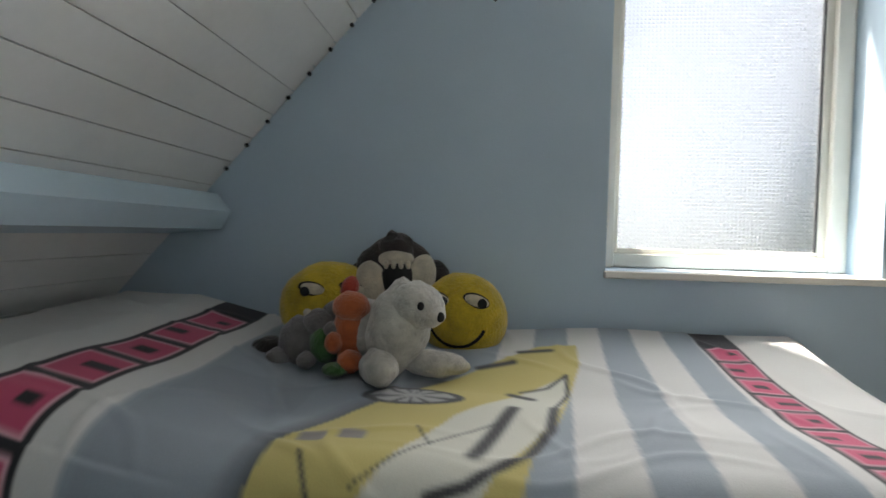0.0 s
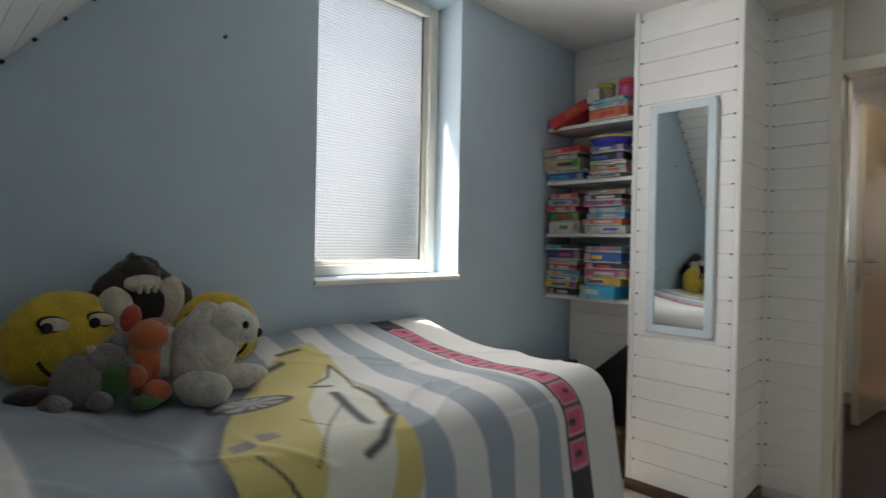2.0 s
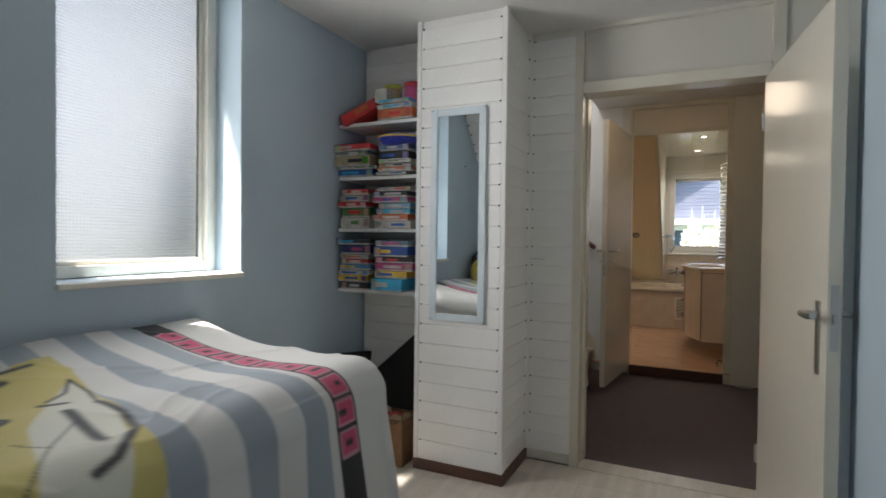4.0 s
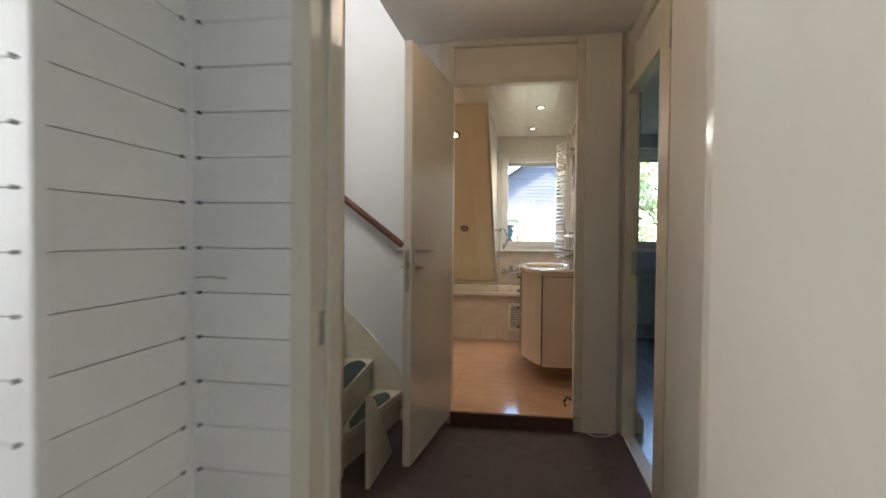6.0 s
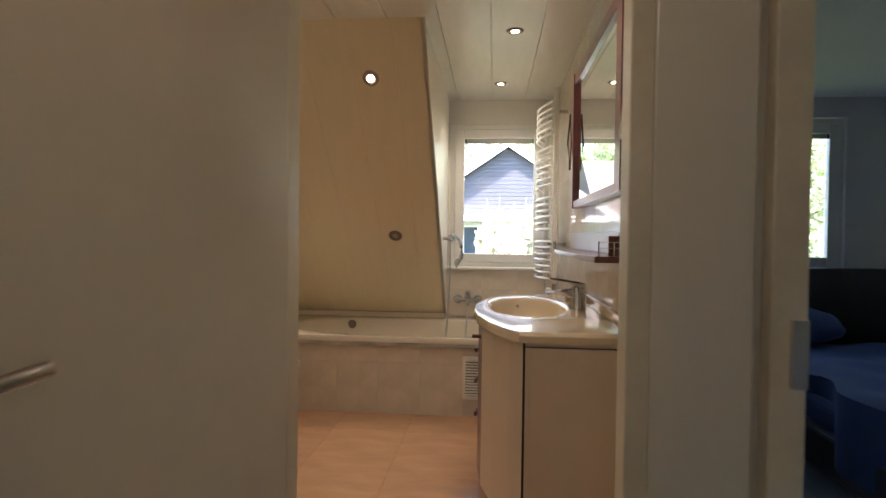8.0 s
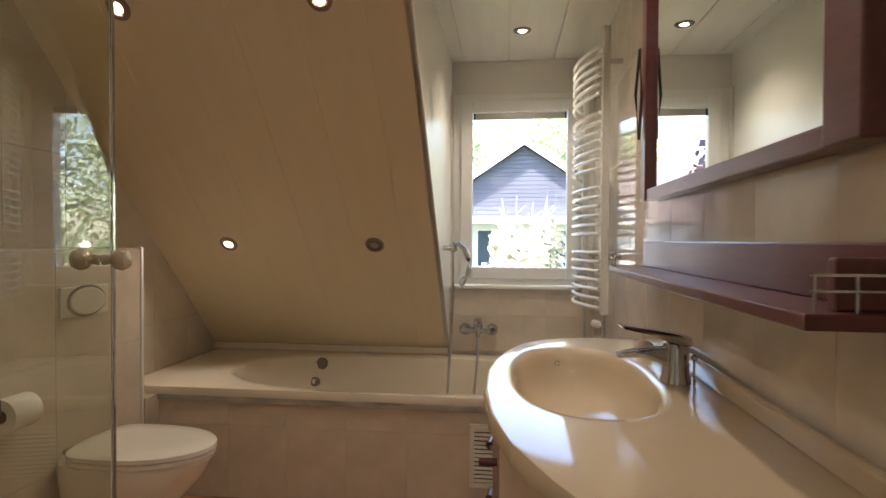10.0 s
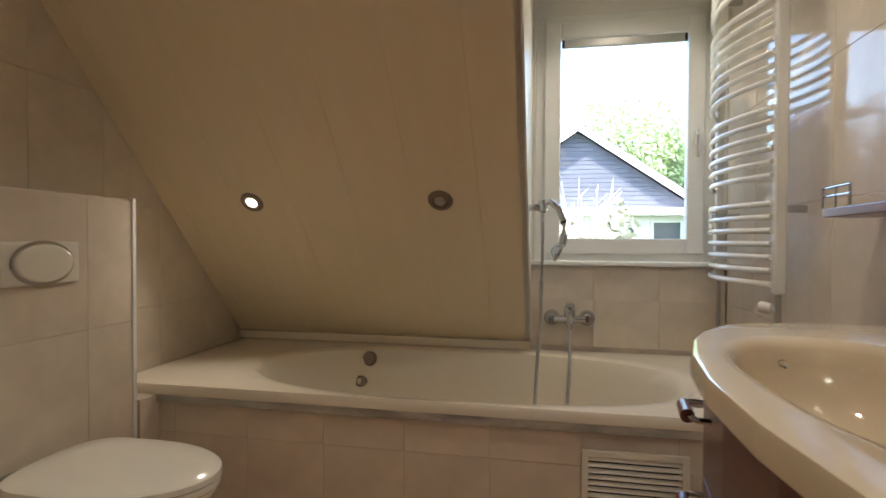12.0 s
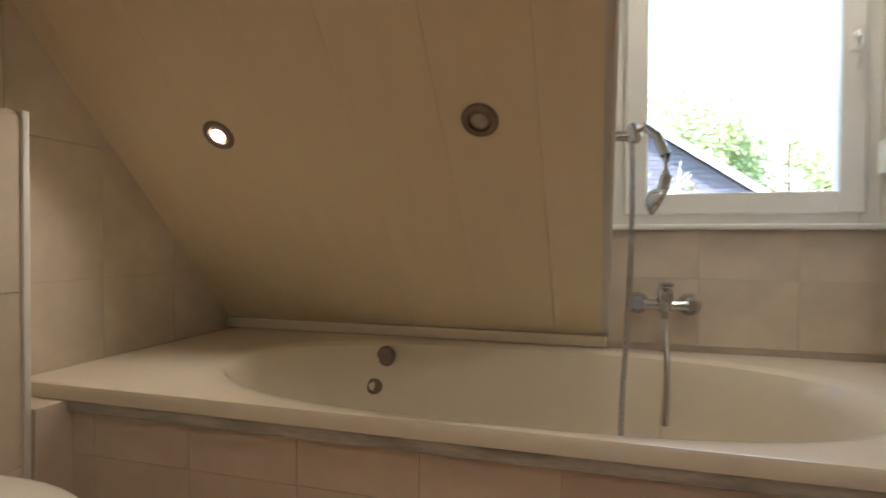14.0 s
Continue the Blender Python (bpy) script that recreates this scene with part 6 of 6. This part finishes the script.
def inset(p, d=0.022):
    return (p[0] + (d if p[0] < 5.4 else -d if p[0] > 6.2 else 0), p[1] - (d if p[1] > -0.4 else 0))


INS = [inset(p) for p in OUT]
part("carcass", prism([INS[0], *[(x, y - 0.018) for x, y in INS[1:-1]], INS[-1]], "z", 0.225, 0.775), VANITY, vanity)
part("side_panel", box(5.0725, 5.09, -0.473, -0.112, 0.774, 0.904), VANITY, vanity)
part("side_panel", box(6.33, 6.347, -0.473, -0.31, 0.774, 0.904), VANITY, vanity)


def front_piece(name, i0, i1, z0, z1, mat, label=""):
    pts = INS[i0:i1 + 1]
    return part(name, prism(pts + [(x, y - 0.017) for x, y in reversed(pts)], "z", z0, z1, 0.001), mat, vanity, label)


front_piece("door", 1, 4, 0.23, 0.90, VANITY, "cream curved cabinet door")
front_piece("door", 8, 12, 0.23, 0.90, VANITY, "cream curved cabinet door")
z = 0.23
for k, h in enumerate((0.20, 0.155, 0.155, 0.155)):
    dr = front_piece("drawer", 4, 8, z + 0.002, z + h - 0.002, MAHOGANY, "mahogany curved drawer front")
    zc = z + h * 0.72
    part("handle", tube([(5.89, 0.045, zc), (5.895, 0.070, zc), (5.915, 0.080, zc), (5.975, 0.072, zc), (5.995, 0.060, zc), (5.99, 0.032, zc)], 0.005, 8), CHROME, dr, "chrome bow handle", smooth=True)
    part("grip", rod((5.915, 0.080, zc), (5.975, 0.072, zc), 0.011, 12), MAHOGANY, dr, "mahogany grip", smooth=True)
    z += h
part("handle", rod((5.40, 0.050, 0.86), (5.40, 0.085, 0.86), 0.008, 12), MAHOGANY, vanity, smooth=True)
part("near_edge", box(5.0715, 5.079, -0.108, -0.10, 0.23, 0.90), BLACK, vanity, "dark joint beside the curved door")
part("near_top_line", box(5.0705, 5.0735, -0.47, -0.11, 0.885, 0.889), BLACK, vanity)
tap = thing("basin_mixer", Matrix.Translation((5.755, -0.385, 0.941)) @ Matrix.Diagonal((1.2, 1.12, 1.15, 1)), "chrome single-lever basin mixer", "tap")
part("body", lathe([(0.033, 0), (0.032, 0.008), (0.029, 0.02), (0.028, 0.075), (0.025, 0.084)], 24), CHROME, tap, smooth=True)
part("spout", prism([(0.0, 0.03), (0.02, 0.035), (0.075, 0.052), (0.125, 0.05), (0.128, 0.06), (0.07, 0.072), (0.0, 0.078)], "x", -0.018, 0.018, 0.006), CHROME, tap, smooth=True)
part("lever", prism([(-0.028, 0.080), (0.0, 0.083), (0.05, 0.098), (0.12, 0.116), (0.122, 0.121), (0.05, 0.112), (0.0, 0.105), (-0.028, 0.100)], "x", -0.027, 0.027, 0.005), CHROME, tap, smooth=True)
part("pop_up_rod", rod((-0.03, -0.03, 0), (-0.03, -0.03, 0.055), 0.003, 8), CHROME, tap, smooth=True)
part("pop_up_knob", lathe([(0, 0.012), (0.006, 0.008), (0.007, 0.0), (0.003, -0.004)], 12, pose(-0.03, -0.03, 0.055)), CHROME, tap, smooth=True)
tagged(part("soap_bar", ball((6.13, -0.40, 0.958), (0.045, 0.03, 0.018), 0.05, 18), material("peach_soap", (0.72, 0.50, 0.36), 0.45, vary=0.05, bump=0.05), smooth=True), "oval peach bar of soap beside the tap", "soap")

# mahogany mirror and shelf
mir = thing("bathroom_mirror", (0, 0, 0), "large wall mirror in a broad mahogany frame", "mirror")
MX0, MX1, MZ0, MZ1 = 5.115, 6.29, 1.425, 2.16
part("stile", box(MX0, MX0 + 0.09, -0.476, -0.42, MZ0, MZ1, 0.004), MAHOGANY, mir)
part("stile", box(MX1 - 0.05, MX1, -0.476, -0.425, MZ0 + 0.002, MZ1, 0.004), MAHOGANY, mir)
part("rail", box(MX0 + 0.09, MX1 - 0.05, -0.476, -0.430, MZ0 + 0.001, MZ0 + 0.04, 0.004), MAHOGANY, mir)
part("rail", box(MX0 + 0.09, MX1 - 0.05, -0.476, -0.430, MZ1 - 0.06, MZ1, 0.004), MAHOGANY, mir)
part("glass", box(MX0 + 0.089, MX1 - 0.049, -0.462, -0.445, MZ0 + 0.039, MZ1 - 0.059), MIRROR, mir, "mirror glass")
shelf = thing("mahogany_shelf", (0, 0, 0), "long mahogany wall shelf with small chrome rails", "shelf")
part("board", prism([(5.075, -0.475), (5.075, -0.335), (5.6, -0.325), (6.2, -0.335), (6.50, -0.36), (6.50, -0.475)], "z", 1.178, 1.20, 0.003), MAHOGANY, shelf)
part("backboard", box(5.1, 6.38, -0.4755, -0.455, 1.20, 1.29, 0.004), MAHOGANY, shelf)
part("end_board", box(5.1005, 5.122, -0.455, -0.385, 1.20, 1.27, 0.004), MAHOGANY, shelf)
for z in (1.228, 1.248):
    part("rail", tube([(5.083, -0.345, z), (5.083, -0.455, z)], 0.0022, 8), CHROME, shelf, smooth=True)
for y in (-0.35, -0.40, -0.45):
    part("rail_post", rod((5.083, y, 1.20), (5.083, y, 1.25), 0.0022, 8), CHROME, shelf, smooth=True)
for x0, x1 in ((6.36, 6.50),):
    for z in (1.228, 1.248):
        part("rail", tube([(x0, -0.352, z), (x1, -0.352 - (0.008 if x1 > 6 else 0), z)], 0.0025, 8), CHROME, shelf, smooth=True)
    for x in (x0 + 0.01, (x0 + x1) / 2, x1 - 0.01):
        part("rail_post", rod((x, -0.356, 1.20), (x, -0.356, 1.25), 0.0025, 8), CHROME, shelf, smooth=True)
# thin strap loop: two dark sides that meet at top and bottom
strap = thing("hanging_strap", (6.285, -0.415, 1.95), "slim dark strap hanging in a loop on the mirror frame", "tongs")
part("arm", tube([(0, 0.0, 0), (0.004, 0.012, -0.16), (0.0, 0.0, -0.31)], 0.005, 8), BLACK, strap, smooth=True)
part("arm", tube([(0, 0.0, 0), (-0.004, -0.006, -0.16), (0.0, 0.0, -0.31)], 0.005, 8), DARK_WOOD, strap, smooth=True)
mag = thing("magnifying_mirror", (4.885, -0.40, 1.655), "round chrome magnifying mirror on a wall arm", "mirror")
part("rim", lathe([(0.085, -0.006), (0.098, -0.008), (0.102, 0.0), (0.098, 0.010), (0.085, 0.006)], 40, pose(0, 0, 0, -78, 0, 0)), CHROME, mag, smooth=True)
part("glass", lathe([(0.0865, -0.003), (0.0865, 0.003), (0.0, 0.003)], 40, pose(0, 0, 0, -78, 0, 0)), MIRROR, mag, "mirror glass", smooth=True)
part("arm", tube([(0.0, -0.012, -0.06), (0.0, -0.04, -0.03), (0.0, -0.076, 0.0)], 0.007, 10), CHROME, mag, smooth=True)
switch = thing("light_switch", (4.945, BY0 + 0.0, 1.30), "off-white light switch on the tiled wall", "switch")
part("plate", box(-0.043, 0.043, -0.001, 0.010, -0.043, 0.043, 0.005), PLASTIC, switch)
part("rocker", prism([(0.010, -0.028), (0.0125, -0.028), (0.016, 0.028), (0.010, 0.028)], "x", -0.028, 0.028, 0.001), PLASTIC, switch)
socket = thing("double_socket", (4.945, BY0 + 0.0, 1.155), "off-white double wall socket below the switch", "socket")
part("plate", box(-0.042, 0.042, -0.001, 0.028, -0.062, 0.062, 0.008), PLASTIC, socket)
for z in (0.028, -0.028):
    s = part("outlet", lathe([(0.026, 0.0), (0.026, 0.002), (0.021, 0.0022), (0.0205, -0.0005)], 28, pose(0, 0.028, z, -90, 0, 0)), PLASTIC, socket, smooth=True)
    part("recess", lathe([(0.0205, 0.0), (0.0, 0.0006)], 28, pose(0, 0.0285, z, -90, 0, 0)), material("grey_socket_face", (0.38, 0.34, 0.29), 0.5, vary=0.1, bump=0.05), s)
    part("bridge", box(-0.004, 0.004, 0.0285, 0.0315, z - 0.02, z + 0.02), PLASTIC, s)

# towel radiator with bowed bars
towel = thing("towel_radiator", (0, 0, 0), "tall white towel radiator with bowed bars", "radiator")
RX0, RX1, RY = 6.87, 7.47, -0.405
for x in (RX0, RX1):
    part("upright", box(x - 0.018, x + 0.018, RY - 0.018, RY + 0.018, 0.955, 2.26, 0.008), RADIATOR, towel)
z = 0.985
for group in (7, 6, 7, 6):
    for k in range(group):
        part("bar", tube([(RX1 + (RX0 - RX1) * f, RY + 0.022 + 0.075 * math.sin(math.pi * f), z) for f in [i / 12 for i in range(13)]], 0.0095, 8), RADIATOR, towel, smooth=True)
        z += 0.042
    z += 0.045
for x in (RX0, RX1):
    for zz in (1.22, 2.10):
        part("bracket", rod((x, RY - 0.017, zz), (x, BY0 + 0.001, zz), 0.012, 12), CHROME, towel, smooth=True)
part("valve", lathe([(0.009, 0), (0.009, 0.016), (0.017, 0.020), (0.019, 0.045), (0.015, 0.054)], 16, pose(RX0, RY, 0.905, -80, 0, -30)), RADIATOR, towel, "ribbed white valve head", smooth=True)
part("valve_body", rod((RX0, RY, 0.86), (RX0, RY, 0.955), 0.011, 12), CHROME, towel, smooth=True)
part("pipe", rod((RX1, RY, 0.605), (RX1, RY, 0.955), 0.009, 12), STEEL, towel, smooth=True)
part("pipe", rod((RX0, RY, 0.605), (RX0, RY, 0.86), 0.009, 12), STEEL, towel, smooth=True)
sensor = thing("window_sensor", (7.62, -0.448, 1.22), "small cream box fixed beside the window", "sensor")
part("case", box(-0.03, 0.02, -0.01, 0.04, -0.05, 0.05, 0.005), PLASTIC, sensor)
part("clip", box(-0.012, 0.012, 0.0, 0.02, -0.066, -0.05, 0.003), STEEL, sensor)
stop = tagged(part("door_stop_hook", tube([(4.50, -0.275, 0.16), (4.50, -0.25, 0.18), (4.50, -0.23, 0.15), (4.50, -0.24, 0.12)], 0.008, 8), BLACK, smooth=True), "small dark door catch near the floor", "door catch")

# ---------------------------------------------------------------- tiles and boards laid last
tiles(wall_r, "y", BY0 - 0.006, BX0, 7.62, FLOOR_B, CEIL_B, 0.29, 0.40, 5.27, 0.04, TILE, sign=1)
tiles(wall_l, "y", BY1 + 0.006, BX0, BX1, FLOOR_B, CEIL_B, 0.29, 0.40, 5.27, 0.04, TILE, sign=-1, skip=lambda u, v: v > bath_slope_z(u) + 0.3)
tiles(wall_w, "x", BX1 + 0.006, BY0 + 0.004, CHEEK, 0.62, 1.0, 0.29, 0.40, -0.2, 0.44, TILE, sign=-1)
tiles(floor_b, "z", FLOOR_B - 0.008, BX0 - 0.09, 6.75, BY0, BY1, 0.60, 0.45, 4.6, 0.06, FLOOR_TILE, "floor_tile", thick=0.008)
tiles(_floor, "z", -0.012, -1.6, 2.08, -1.04, 1.40, 0.19, 1.2, 0.0, 0.1, LAMINATE, "floor_board", thick=0.012, gap=0.0015)
tiles(box_wall, "y", BOX_Y, BX0, 6.615, FLOOR_B, 1.245, 0.29, 0.40, 5.27, 0.04, TILE, sign=-1)
tiles(tub_panel, "x", 6.722, -0.48, 1.68, FLOOR_B, 0.545, 0.28, 0.40, 0.47, 0.03, TILE, sign=-1, skip=lambda u, v: -0.12 < u < 0.18 and v > 0.2)
